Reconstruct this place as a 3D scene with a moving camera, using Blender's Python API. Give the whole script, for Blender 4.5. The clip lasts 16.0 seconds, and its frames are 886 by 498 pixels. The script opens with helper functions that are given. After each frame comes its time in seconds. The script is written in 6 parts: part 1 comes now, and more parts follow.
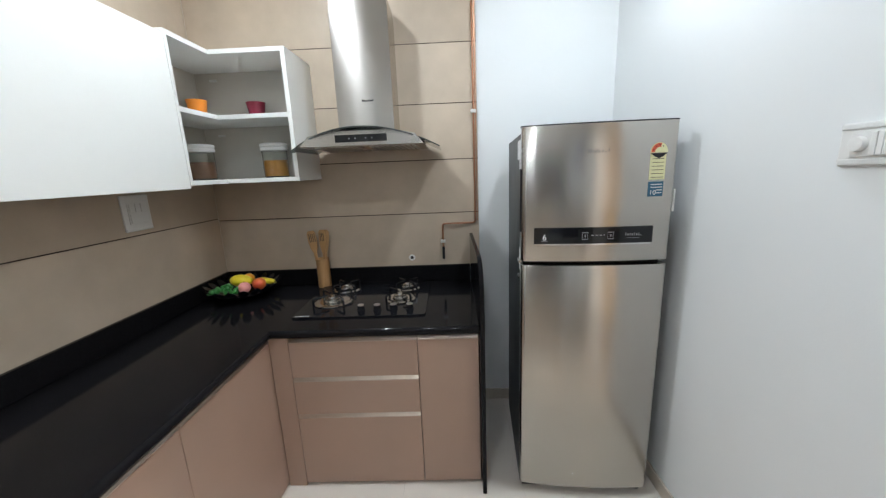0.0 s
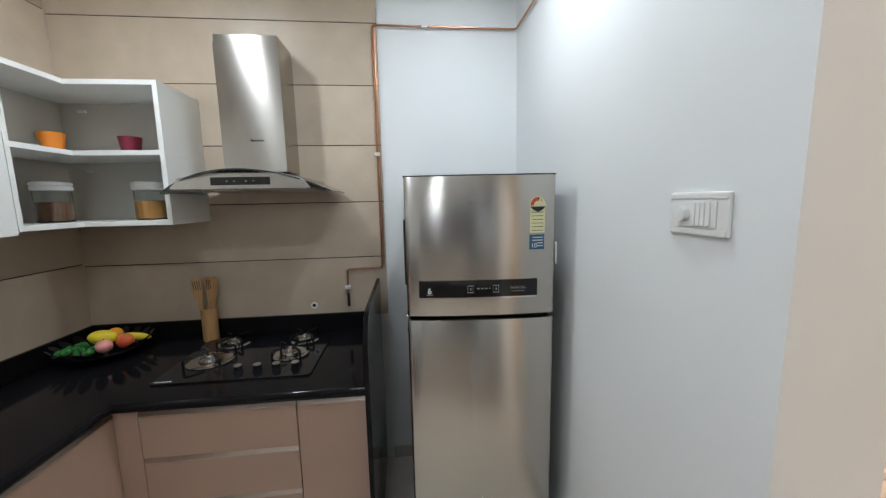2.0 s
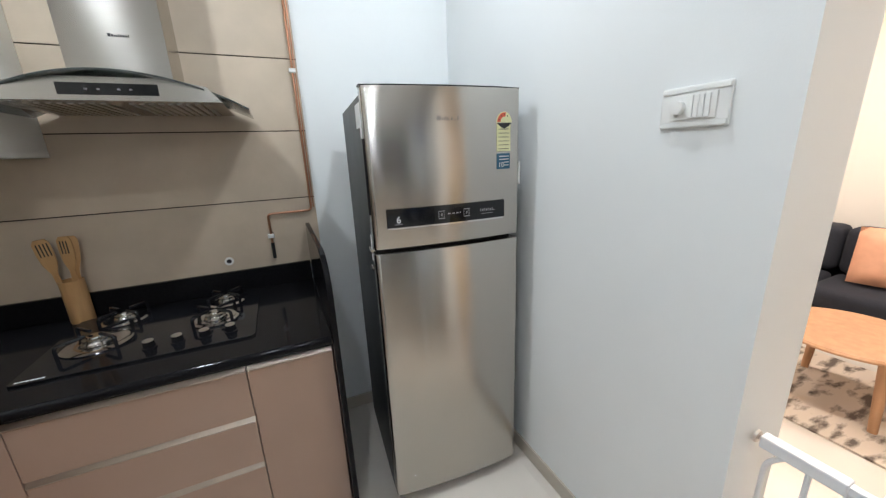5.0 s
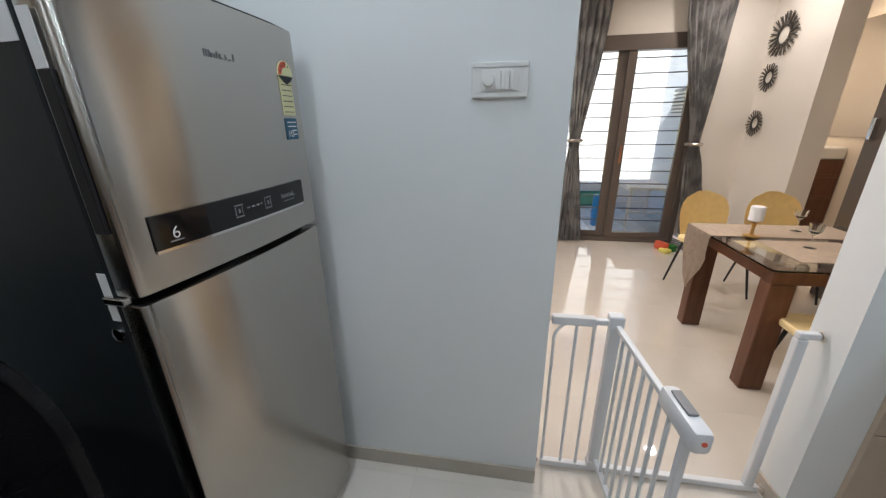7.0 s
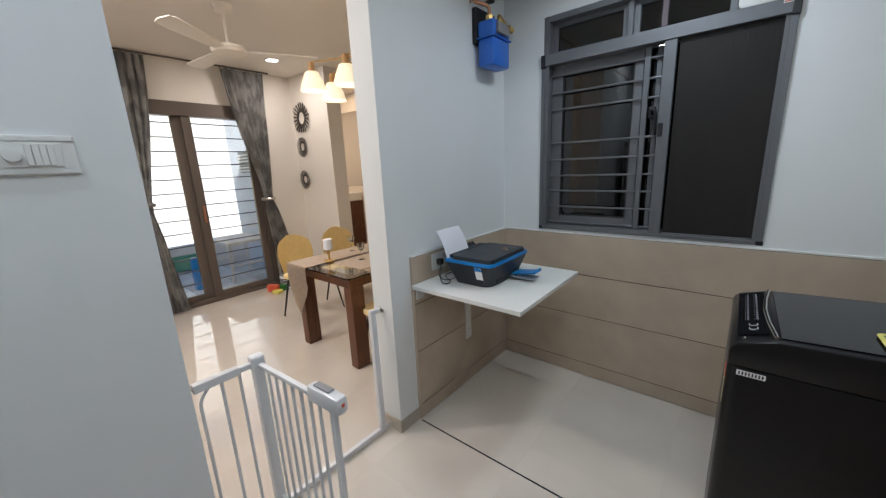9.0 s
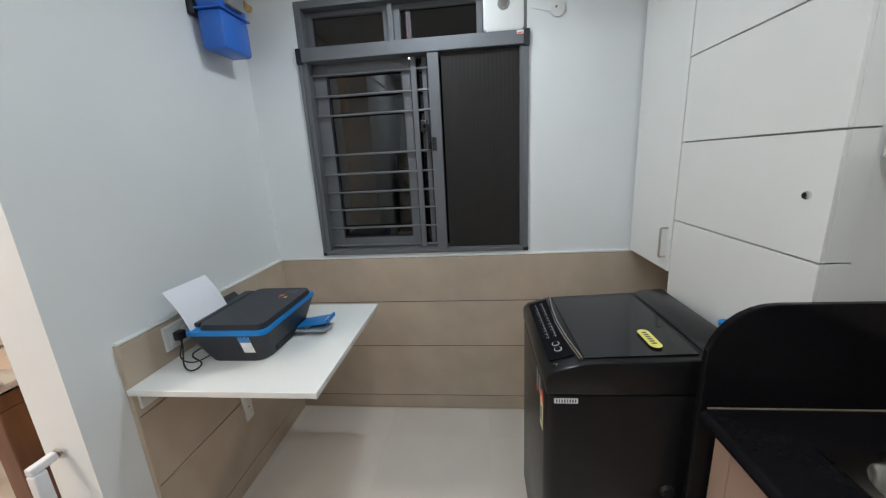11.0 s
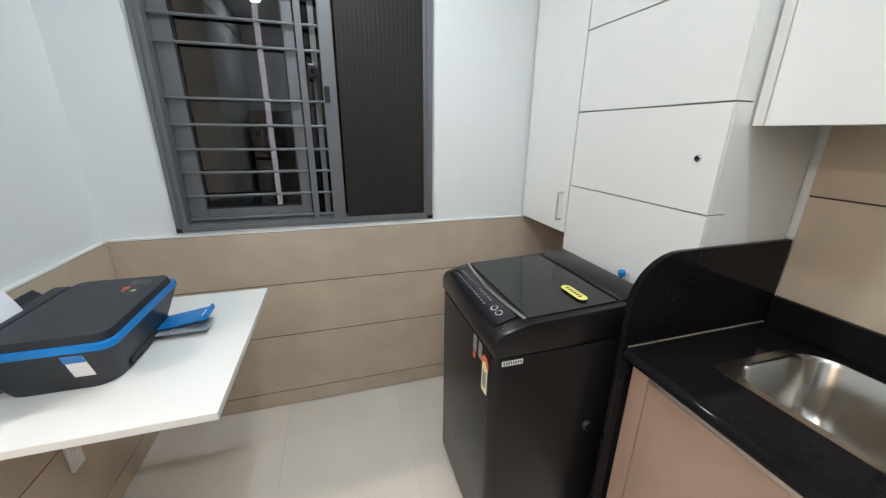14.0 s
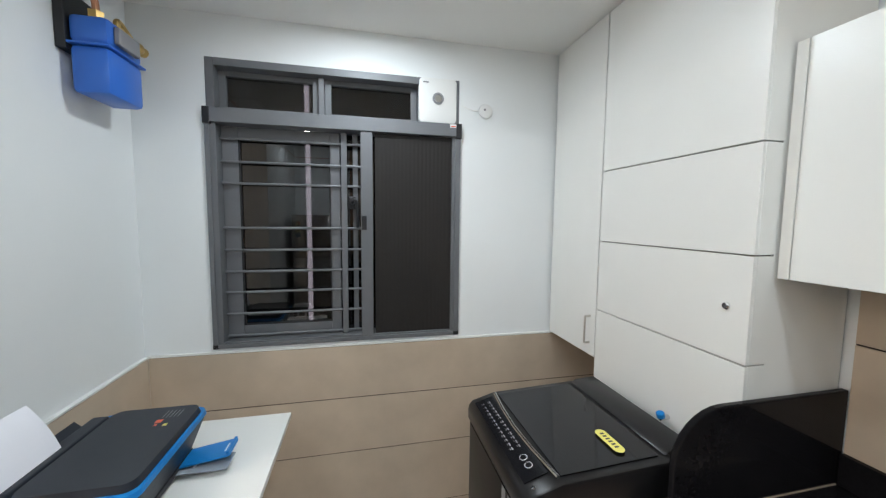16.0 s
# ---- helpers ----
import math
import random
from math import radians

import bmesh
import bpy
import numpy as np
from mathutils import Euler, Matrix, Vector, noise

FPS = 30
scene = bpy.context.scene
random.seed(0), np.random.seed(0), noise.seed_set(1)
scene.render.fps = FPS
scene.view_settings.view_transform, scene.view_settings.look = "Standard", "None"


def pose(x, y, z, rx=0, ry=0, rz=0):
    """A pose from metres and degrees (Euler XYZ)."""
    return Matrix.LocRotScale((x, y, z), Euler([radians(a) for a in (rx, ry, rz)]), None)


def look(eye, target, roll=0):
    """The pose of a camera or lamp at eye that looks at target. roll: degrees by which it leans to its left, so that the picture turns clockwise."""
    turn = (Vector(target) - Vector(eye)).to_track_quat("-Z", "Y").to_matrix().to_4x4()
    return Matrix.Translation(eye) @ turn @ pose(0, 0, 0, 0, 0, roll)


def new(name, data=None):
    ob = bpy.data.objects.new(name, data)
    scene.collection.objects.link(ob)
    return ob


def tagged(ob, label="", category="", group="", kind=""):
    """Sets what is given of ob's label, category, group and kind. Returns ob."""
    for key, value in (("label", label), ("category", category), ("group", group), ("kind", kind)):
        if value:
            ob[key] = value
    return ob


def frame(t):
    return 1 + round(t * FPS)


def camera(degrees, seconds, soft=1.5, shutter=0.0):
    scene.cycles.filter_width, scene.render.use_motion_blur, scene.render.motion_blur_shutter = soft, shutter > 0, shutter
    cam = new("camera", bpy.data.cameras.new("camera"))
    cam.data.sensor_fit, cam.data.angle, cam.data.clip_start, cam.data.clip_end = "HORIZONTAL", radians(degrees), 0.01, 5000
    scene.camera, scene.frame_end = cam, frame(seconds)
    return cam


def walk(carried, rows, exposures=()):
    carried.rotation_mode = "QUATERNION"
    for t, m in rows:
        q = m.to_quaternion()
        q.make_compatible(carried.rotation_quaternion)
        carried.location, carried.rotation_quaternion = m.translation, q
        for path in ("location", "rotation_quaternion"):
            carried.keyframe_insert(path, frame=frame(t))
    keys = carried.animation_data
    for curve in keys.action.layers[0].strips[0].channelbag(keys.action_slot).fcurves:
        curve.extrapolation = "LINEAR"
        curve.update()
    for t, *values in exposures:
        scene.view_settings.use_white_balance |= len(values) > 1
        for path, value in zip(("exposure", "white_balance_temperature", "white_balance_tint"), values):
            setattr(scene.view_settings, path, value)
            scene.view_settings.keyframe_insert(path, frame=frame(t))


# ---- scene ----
cam = camera(102.4, 16.0, soft=1.3)
PATH = [
    (0, (0.085, 1.445, 1.564), (0.033, 3.398, 1.138), -2.3),
    (0.5, (0.214, 1.487, 1.573), (0.347, 3.453, 1.233), -1.4),
    (1, (0.325, 1.512, 1.599), (0.54, 3.475, 1.282), -1.7),
    (1.5, (0.377, 1.525, 1.652), (0.595, 3.502, 1.441), -1.8),
    (2, (0.386, 1.54, 1.629), (0.585, 3.512, 1.362), -1.2),
    (2.5, (0.37, 1.556, 1.556), (0.529, 3.498, 1.103), -1.8),
    (3, (0.343, 1.552, 1.513), (0.513, 3.462, 0.943), -2.7),
    (3.2, (0.346, 1.554, 1.516), (0.53, 3.462, 0.945), -3.1),
    (5.3, (0.074, 1.781, 1.505), (0.943, 3.505, 0.983), -1.6),
    (5.5, (0.062, 1.847, 1.519), (0.989, 3.528, 0.961), -0.9),
    (6, (-0.047, 2.024, 1.532), (1.303, 3.366, 0.92), -2.0),
    (6.5, (-0.091, 2.147, 1.485), (1.586, 3.037, 0.856), -4.5),
    (7, (-0.111, 2.27, 1.476), (1.747, 2.583, 0.804), -0.9),
    (7.5, (-0.193, 2.429, 1.482), (1.667, 2.04, 0.857), -3.0),
    (7.7, (-0.219, 2.46, 1.481), (1.588, 1.891, 0.841), -2.7),
    (8, (-0.262, 2.465, 1.482), (1.448, 1.623, 0.878), -1.4),
    (8.5, (-0.288, 2.414, 1.503), (1.221, 1.205, 0.993), -1.7),
    (9, (-0.33, 2.348, 1.518), (0.921, 0.855, 1.065), -2.5),
    (9.5, (-0.336, 2.277, 1.536), (0.69, 0.628, 1.059), -2.6),
    (10, (-0.313, 2.169, 1.535), (0.512, 0.409, 1.066), -2.6),
    (10.2, (-0.294, 2.096, 1.541), (0.429, 0.289, 1.078), -2.7),
    (12.3, (0.044, 1.902, 1.589), (-0.455, 0.025, 1.11), -0.6),
    (12.5, (0.06, 1.887, 1.582), (-0.482, 0.018, 1.122), 0.1),
    (13, (0.072, 1.846, 1.578), (-0.589, 0.012, 1.133), 0.5),
    (13.5, (0.051, 1.823, 1.547), (-0.612, -0.004, 1.076), 0.9),
    (14, (0.052, 1.809, 1.507), (-0.499, -0.009, 0.882), 0.6),
    (14.5, (0.048, 1.808, 1.521), (-0.493, -0.027, 0.939), -0.2),
    (15, (0.04, 1.816, 1.563), (-0.501, -0.05, 1.091), -0.2),
    (15.5, (0.042, 1.812, 1.627), (-0.453, -0.103, 1.33), -0.0),
    (16, (0.06, 1.812, 1.687), (-0.377, -0.133, 1.521), 0.6),
]
EXPOSURES = [(0.0, 1.15, 6300, 11), (0.6, 1.0, 6300, 11), (1.3, 0.75, 6300, 11), (2.0, 0.8, 6350, 11), (3.0, 1.18, 6450, 11), (5.3, 1.12, 6300, 11), (5.9, 1.05, 6000, 10), (6.6, 0.52, 5950, 10), (7.2, 0.42, 6050, 10), (8.2, 0.6, 6050, 10), (9.0, 0.3, 6050, 10), (10.0, 0.15, 6100, 10), (10.6, 0.4, 6200, 10), (12.3, 1.0, 6350, 10), (15.0, 1.08, 6350, 10), (16.0, 0.95, 6350, 10)]
walk(cam, [(t, look(eye, target, roll)) for t, eye, target, roll in PATH], EXPOSURES)

# ---- world and lights ----
world = bpy.data.worlds.new("world")
scene.world = world
world.use_nodes = True
sky = world.node_tree.nodes.new("ShaderNodeTexSky")
sky.sky_type, sky.sun_disc, sky.sun_elevation, sky.sun_rotation = "NISHITA", False, radians(37), radians(297)
world.node_tree.nodes["Background"].inputs["Strength"].default_value = 0.15
world.node_tree.links.new(sky.outputs[0], world.node_tree.nodes["Background"].inputs["Color"])


def lamp(name, kind, m, energy, colour, size=0.1, angle=None, sy=None):
    data = bpy.data.lights.new(name, kind)
    data.energy, data.color = energy, colour
    if kind == "AREA":
        data.size = size
        if sy:
            data.shape, data.size_y = "RECTANGLE", sy
        else:
            data.shape = "DISK"
    elif kind == "SUN":
        data.angle = angle
    else:
        data.shadow_soft_size = size
    ob = new(name, data)
    ob.matrix_world = m
    return ob


sun = lamp("sun", "SUN", look((0, 0, 0), (0.70, -0.35, -0.60)), 5.0, (1.0, 0.95, 0.87), angle=radians(0.5))
COOL = (0.86, 0.945, 1.0)
WARM = (1.0, 0.72, 0.46)
KH = 2.84
KITCHEN_SPOTS = [(0.04, 0.45), (-0.18, 1.64), (0.72, 2.80), (-0.62, 2.80)]
KITCHEN_WATTS = [5.4, 4.5, 5.6, 7.2]
for (kx, ky), watts in zip(KITCHEN_SPOTS, KITCHEN_WATTS):
    lamp("kitchen_spot", "AREA", pose(kx, ky, (KH if ky > 1.05 else 2.60) - 0.012), watts, COOL, 0.10)
DINING_SPOTS = [(2.0, 2.0), (3.6, 2.4), (3.9, 0.15), (2.4, 4.2)]
for kx, ky in DINING_SPOTS:
    lamp("dining_spot", "AREA", pose(kx, ky, 2.745), 8 if kx > 3.7 else 18, (1.0, 0.875, 0.77), 0.13)


# ---- materials ----
def material(name, colour, rough=0.5, metal=0.0, vary=0.06, scale=6.0, bump=0.0, bump_scale=60.0, emit=None, coat=0.0, trans=0.0, ior=1.45,
             stretch=(1, 1, 1), second=None, rough_vary=0.05, per_object=0.0, band=(0.3, 0.7)):
    m = bpy.data.materials.new(name)
    m.use_nodes = True
    nt = m.node_tree
    b = nt.nodes["Principled BSDF"]
    b.inputs["Roughness"].default_value = rough
    b.inputs["Metallic"].default_value = metal
    b.inputs["IOR"].default_value = ior
    b.inputs["Coat Weight"].default_value = coat
    b.inputs["Transmission Weight"].default_value = trans
    b.inputs["Base Color"].default_value = (*colour, 1)
    if emit:
        b.inputs["Emission Color"].default_value = (*emit[0], 1)
        b.inputs["Emission Strength"].default_value = emit[1]
    if vary or bump or second:
        tc = nt.nodes.new("ShaderNodeTexCoord")
        mp = nt.nodes.new("ShaderNodeMapping")
        mp.inputs["Scale"].default_value = stretch
        nt.links.new(tc.outputs["Object"], mp.inputs[0])
        n1 = nt.nodes.new("ShaderNodeTexNoise")
        n1.inputs["Scale"].default_value, n1.inputs["Detail"].default_value = scale, 5
        nt.links.new(mp.outputs[0], n1.inputs["Vector"])
        ramp = nt.nodes.new("ShaderNodeMix")
        ramp.data_type = "RGBA"
        dark = second or tuple(c * (1 - vary) for c in colour)
        light = colour if second else tuple(min(1, c * (1 + vary)) for c in colour)
        ramp.inputs["A"].default_value, ramp.inputs["B"].default_value = (*dark, 1), (*light, 1)
        cr = nt.nodes.new("ShaderNodeMapRange")
        cr.inputs["From Min"].default_value, cr.inputs["From Max"].default_value = band
        nt.links.new(n1.outputs["Fac"], cr.inputs["Value"])
        nt.links.new(cr.outputs[0], ramp.inputs["Factor"])
        out = ramp.outputs["Result"]
        if per_object:
            oi = nt.nodes.new("ShaderNodeObjectInfo")
            mr = nt.nodes.new("ShaderNodeMapRange")
            mr.inputs["To Min"].default_value, mr.inputs["To Max"].default_value = 1 - per_object, 1 + per_object
            nt.links.new(oi.outputs["Random"], mr.inputs["Value"])
            hs = nt.nodes.new("ShaderNodeHueSaturation")
            nt.links.new(mr.outputs[0], hs.inputs["Value"])
            nt.links.new(out, hs.inputs["Color"])
            out = hs.outputs[0]
        nt.links.new(out, b.inputs["Base Color"])
        n2 = nt.nodes.new("ShaderNodeTexNoise")
        n2.inputs["Scale"].default_value, n2.inputs["Detail"].default_value = bump_scale, 3
        nt.links.new(mp.outputs[0], n2.inputs["Vector"])
        if rough_vary:
            rr = nt.nodes.new("ShaderNodeMapRange")
            rr.inputs["To Min"].default_value, rr.inputs["To Max"].default_value = max(0, rough - rough_vary), min(1, rough + rough_vary)
            nt.links.new(n1.outputs["Fac"], rr.inputs["Value"])
            nt.links.new(rr.outputs[0], b.inputs["Roughness"])
        if bump:
            bp = nt.nodes.new("ShaderNodeBump")
            bp.inputs["Strength"].default_value, bp.inputs["Distance"].default_value = bump, 0.002
            nt.links.new(n2.outputs["Fac"], bp.inputs["Height"])
            nt.links.new(bp.outputs[0], b.inputs["Normal"])
    return m


def window_glass(name, tint, ior=1.5):
    """Thin flat glass: clear with a tint, glossy by Fresnel."""
    m = bpy.data.materials.new(name)
    m.use_nodes = True
    nt = m.node_tree
    nt.nodes.remove(nt.nodes["Principled BSDF"])
    tr, gl, mx, fr_ = (nt.nodes.new(k) for k in ("ShaderNodeBsdfTransparent", "ShaderNodeBsdfGlossy", "ShaderNodeMixShader", "ShaderNodeFresnel"))
    tr.inputs[0].default_value = (*tint, 1)
    gl.inputs["Roughness"].default_value = 0.01
    fr_.inputs["IOR"].default_value = ior
    nt.links.new(fr_.outputs[0], mx.inputs[0])
    nt.links.new(tr.outputs[0], mx.inputs[1])
    nt.links.new(gl.outputs[0], mx.inputs[2])
    nt.links.new(mx.outputs[0], nt.nodes["Material Output"].inputs[0])
    return m


M = {}
M["paint"] = material("white_wall_paint", (0.78, 0.80, 0.80), 0.55, vary=0.015, scale=2, bump=0.12, bump_scale=220)
M["cream"] = material("cream_wall_paint", (0.80, 0.75, 0.68), 0.6, vary=0.02, scale=2, bump=0.1, bump_scale=200)
M["ceil"] = material("ceiling_paint", (0.82, 0.82, 0.80), 0.7, vary=0.01, scale=2)
M["tile"] = material("beige_stone_tile", (0.525, 0.43, 0.33), 0.38, vary=0.09, scale=5, bump=0.06, bump_scale=120, rough_vary=0.1, per_object=0.03)
M["groove"] = material("dark_brown_joint", (0.05, 0.035, 0.025), 0.7, vary=0)
M["grout"] = material("beige_grout", (0.30, 0.24, 0.18), 0.8, vary=0.05)
M["floor"] = material("glossy_cream_floor_tile", (0.70, 0.64, 0.57), 0.025, vary=0.05, scale=2.2, coat=0.9, rough_vary=0.010, per_object=0.006)
M["floorgap"] = material("floor_joint", (0.64, 0.59, 0.53), 0.2, vary=0)
M["skirt"] = material("beige_skirting", (0.50, 0.45, 0.38), 0.35, vary=0.04)
M["granite"] = material("polished_black_granite", (0.009, 0.0085, 0.0095), 0.09, vary=0.15, scale=90, rough_vary=0.006)
M["granite"].node_tree.nodes["Principled BSDF"].inputs["Specular IOR Level"].default_value = 0.13
M["laminate"] = material("beige_pink_laminate", (0.41, 0.285, 0.222), 0.36, vary=0.03, scale=3, bump=0.03)
M["white_lam"] = material("white_laminate", (0.78, 0.78, 0.75), 0.3, vary=0.01)
M["sinksteel"] = material("satin_sink_steel", (0.52, 0.505, 0.475), 0.20, metal=1.0, vary=0.03, scale=20)
M["palewood"] = material("weathered_pale_wood", (0.84, 0.78, 0.72), 0.7, vary=0.1, scale=8)
M["alu"] = material("brushed_aluminium", (0.62, 0.58, 0.53), 0.3, metal=1.0, vary=0.04, scale=30)
M["steel"] = material("brushed_stainless_steel", (0.48, 0.455, 0.42), 0.22, metal=1.0, vary=0.015, scale=2, rough_vary=0.0)
b = M["steel"].node_tree.nodes["Principled BSDF"]
tg = M["steel"].node_tree.nodes.new("ShaderNodeTangent")
tg.direction_type, tg.axis = "RADIAL", "Z"
M["steel"].node_tree.links.new(tg.outputs[0], b.inputs["Tangent"])
b.inputs["Anisotropic"].default_value = 0.92
b.inputs["Anisotropic Rotation"].default_value = 0.25
M["grip"] = material("champagne_aluminium_grip", (0.46, 0.385, 0.32), 0.34, metal=1.0, vary=0.05, scale=25)
M["shelfback"] = material("greige_shelf_backing", (0.60, 0.57, 0.51), 0.5, vary=0.02)
M["chrome"] = material("polished_steel", (0.7, 0.7, 0.7), 0.12, metal=1.0, vary=0)
M["fridge_side"] = material("dark_grey_painted_steel", (0.030, 0.034, 0.037), 0.4, metal=0.3, vary=0.04)
M["black"] = material("black_plastic", (0.014, 0.014, 0.016), 0.35, vary=0.1, scale=30)
M["gloss_black"] = material("gloss_black_plastic", (0.008, 0.008, 0.010), 0.08, vary=0.05)
M["iron"] = material("cast_iron", (0.02, 0.02, 0.02), 0.55, vary=0.2, scale=60, bump=0.3)
M["copper"] = material("copper_pipe", (0.50, 0.25, 0.15), 0.32, metal=1.0, vary=0.1, scale=20)
M["white"] = material("white_plastic", (0.78, 0.78, 0.76), 0.3, vary=0.01)
M["gate"] = material("white_enamelled_steel", (0.74, 0.75, 0.77), 0.3, vary=0.02)
M["graywin"] = material("grey_anodised_aluminium", (0.155, 0.16, 0.17), 0.5, metal=0.3, vary=0.03, scale=20)
M["brownwin"] = material("brown_anodised_aluminium", (0.15, 0.125, 0.108), 0.45, metal=0.4, vary=0.03)
M["mesh"] = material("dark_insect_screen", (0.013, 0.0105, 0.009), 0.7, vary=0.1, scale=3)
M["glassdark"] = window_glass("dark_window_glass", (0.11, 0.11, 0.12), 1.8)
M["doorglass"] = window_glass("clear_door_glass", (0.93, 0.95, 0.95))
M["glass"] = material("clear_glass", (0.95, 0.98, 0.97), 0.02, vary=0, trans=1.0)
M["wood"] = material("dark_reddish_wood", (0.15, 0.062, 0.032), 0.35, second=(0.10, 0.038, 0.018), scale=4, stretch=(8, 8, 1), bump=0.05)
M["lightwood"] = material("light_oak_wood", (0.50, 0.28, 0.15), 0.45, second=(0.40, 0.21, 0.11), scale=4, stretch=(6, 6, 1))
M["beech"] = material("pale_beech_wood", (0.54, 0.32, 0.14), 0.5, second=(0.43, 0.24, 0.10), scale=8, stretch=(6, 6, 1))
M["yellow"] = material("yellow_upholstery", (0.95, 0.76, 0.40), 0.7, vary=0.05, scale=20, bump=0.2, bump_scale=300)
M["curtain"] = material("grey_patterned_curtain", (0.42, 0.41, 0.40), 0.75, second=(0.22, 0.215, 0.21), scale=11, band=(0.42, 0.58), stretch=(1, 1, 0.5), bump=0.2, bump_scale=300)
M["runner"] = material("beige_table_runner", (0.52, 0.42, 0.33), 0.8, vary=0.08, scale=30, bump=0.2, bump_scale=300)
M["printer"] = material("dark_navy_printer_plastic", (0.018, 0.022, 0.030), 0.45, vary=0.05, scale=40, bump=0.1, bump_scale=400)
M["blue"] = material("bright_blue_plastic", (0.01, 0.20, 0.55), 0.35, vary=0.03)
M["meter"] = material("blue_meter_enamel", (0.035, 0.15, 0.58), 0.3, vary=0.05)
M["brass"] = material("brass", (0.62, 0.42, 0.16), 0.3, metal=1.0, vary=0.1)
M["paper"] = material("white_paper", (0.85, 0.85, 0.9), 0.7, vary=0.01)
M["wm"] = material("dark_grey_washer_enamel", (0.012, 0.0115, 0.012), 0.30, vary=0.08, scale=30, coat=0.04)
M["wm"].node_tree.nodes["Principled BSDF"].inputs["Specular IOR Level"].default_value = 0.35
M["wreath"] = material("weathered_bronze", (0.085, 0.075, 0.065), 0.5, metal=0.4, vary=0.3, scale=30)
M["orange"] = material("orange_plastic", (0.85, 0.27, 0.03), 0.35, vary=0.02)
M["maroon"] = material("maroon_plastic", (0.24, 0.015, 0.04), 0.3, vary=0.02)
M["brownfill"] = material("brown_powder", (0.22, 0.11, 0.06), 0.8, vary=0.2, scale=60)
M["yellowfill"] = material("ochre_lentils", (0.62, 0.28, 0.05), 0.8, vary=0.3, scale=200)
M["green"] = material("green_plastic_fruit", (0.025, 0.17, 0.03), 0.4, vary=0.2, scale=40)
M["yellowfruit"] = material("yellow_fruit_skin", (0.72, 0.58, 0.03), 0.4, vary=0.1, scale=12)
M["redfruit"] = material("red_fruit_skin", (0.60, 0.06, 0.03), 0.4, second=(0.70, 0.22, 0.05), scale=9)
M["pinkfruit"] = material("pink_fruit_skin", (0.78, 0.32, 0.28), 0.4, vary=0.1, scale=12)
M["orangefruit"] = material("orange_fruit_skin", (0.90, 0.36, 0.03), 0.45, vary=0.1, scale=12)
M["yellowlabel"] = material("yellow_paper_label", (0.80, 0.72, 0.18), 0.5, vary=0.02)
M["creamlabel"] = material("pale_yellow_label", (0.78, 0.76, 0.45), 0.5, vary=0.02)
M["redlabel"] = material("red_label", (0.70, 0.12, 0.06), 0.5, vary=0.02)
M["bluelabel"] = material("blue_label", (0.025, 0.11, 0.19), 0.5, vary=0.02)
M["whitelabel"] = material("white_label", (0.8, 0.8, 0.8), 0.5, vary=0.02)
M["greylabel"] = material("grey_print", (0.25, 0.25, 0.26), 0.5, vary=0.02)
M["sofa"] = material("dark_charcoal_fabric", (0.018, 0.020, 0.028), 0.9, vary=0.15, scale=60, bump=0.3, bump_scale=300)
M["pillow"] = material("copper_satin", (0.62, 0.32, 0.20), 0.4, vary=0.1, scale=10)
M["rug"] = material("mottled_beige_rug", (0.58, 0.49, 0.40), 0.95, second=(0.13, 0.10, 0.08), scale=11, band=(0.36, 0.50), stretch=(0.6, 1.6, 1), bump=0.6, bump_scale=250)
M["lampglow"] = material("lit_diffuser", (0.9, 0.9, 0.9), 0.5, vary=0, emit=((1.0, 0.98, 0.95), 7.0))
M["shade"] = material("lit_frosted_glass_shade", (0.80, 0.70, 0.52), 0.5, vary=0, emit=((1.0, 0.80, 0.52), 0.62))
M["concrete"] = material("grey_plaster", (0.74, 0.74, 0.75), 0.8, vary=0.06, scale=1.5)
M["deck"] = material("blue_grey_outdoor_tile", (0.50, 0.53, 0.56), 0.6, vary=0.15, scale=4, per_object=0.2)
M["turf"] = material("green_mat", (0.10, 0.32, 0.24), 0.8, vary=0.1)
M["pale_groove"] = material("pale_grey_groove", (0.34, 0.33, 0.31), 0.7, vary=0)
M["mirror"] = material("mirror_glass", (0.85, 0.85, 0.85), 0.02, metal=1.0, vary=0)
# near-black, so the dimness behind the window is put into the wall colour
M["dark"] = material("duct_shade_dark", (0.055, 0.055, 0.060), 0.7, vary=0.1, scale=3)


# ---- building helpers ----
def thing(name, place, label, category, group="", rz=0.0, kind=""):
    ob = new(name)
    ob.matrix_world = pose(*place, 0, 0, rz)
    ob.empty_display_size = 0.1
    return tagged(ob, label, category, group, kind)


def mesh_of(bm, name, smooth=False):
    me = bpy.data.meshes.new(name)
    bmesh.ops.recalc_face_normals(bm, faces=bm.faces)
    bm.to_mesh(me)
    bm.free()
    if smooth:
        me.polygons.foreach_set("use_smooth", [True] * len(me.polygons))
        me.set_sharp_from_angle(angle=radians(35))
    return me


def part(name, bm, mat, parent=None, label="", m=None, smooth=False):
    me = mesh_of(bm, name, smooth) if isinstance(bm, bmesh.types.BMesh) else bm
    if mat is not None and not me.materials:
        me.materials.append(M[mat] if isinstance(mat, str) else mat)
    ob = new(name, me)
    if parent is not None:
        ob.parent = parent
    if m is not None:
        ob.matrix_basis = m
    if name in ("panel_symbols", "display_symbols", "label_print", "maker_mark", "panel_print", "serial_print", "lid_print", "side_mark"):
        ob["kind"] = "stuff"
    return tagged(ob, label)


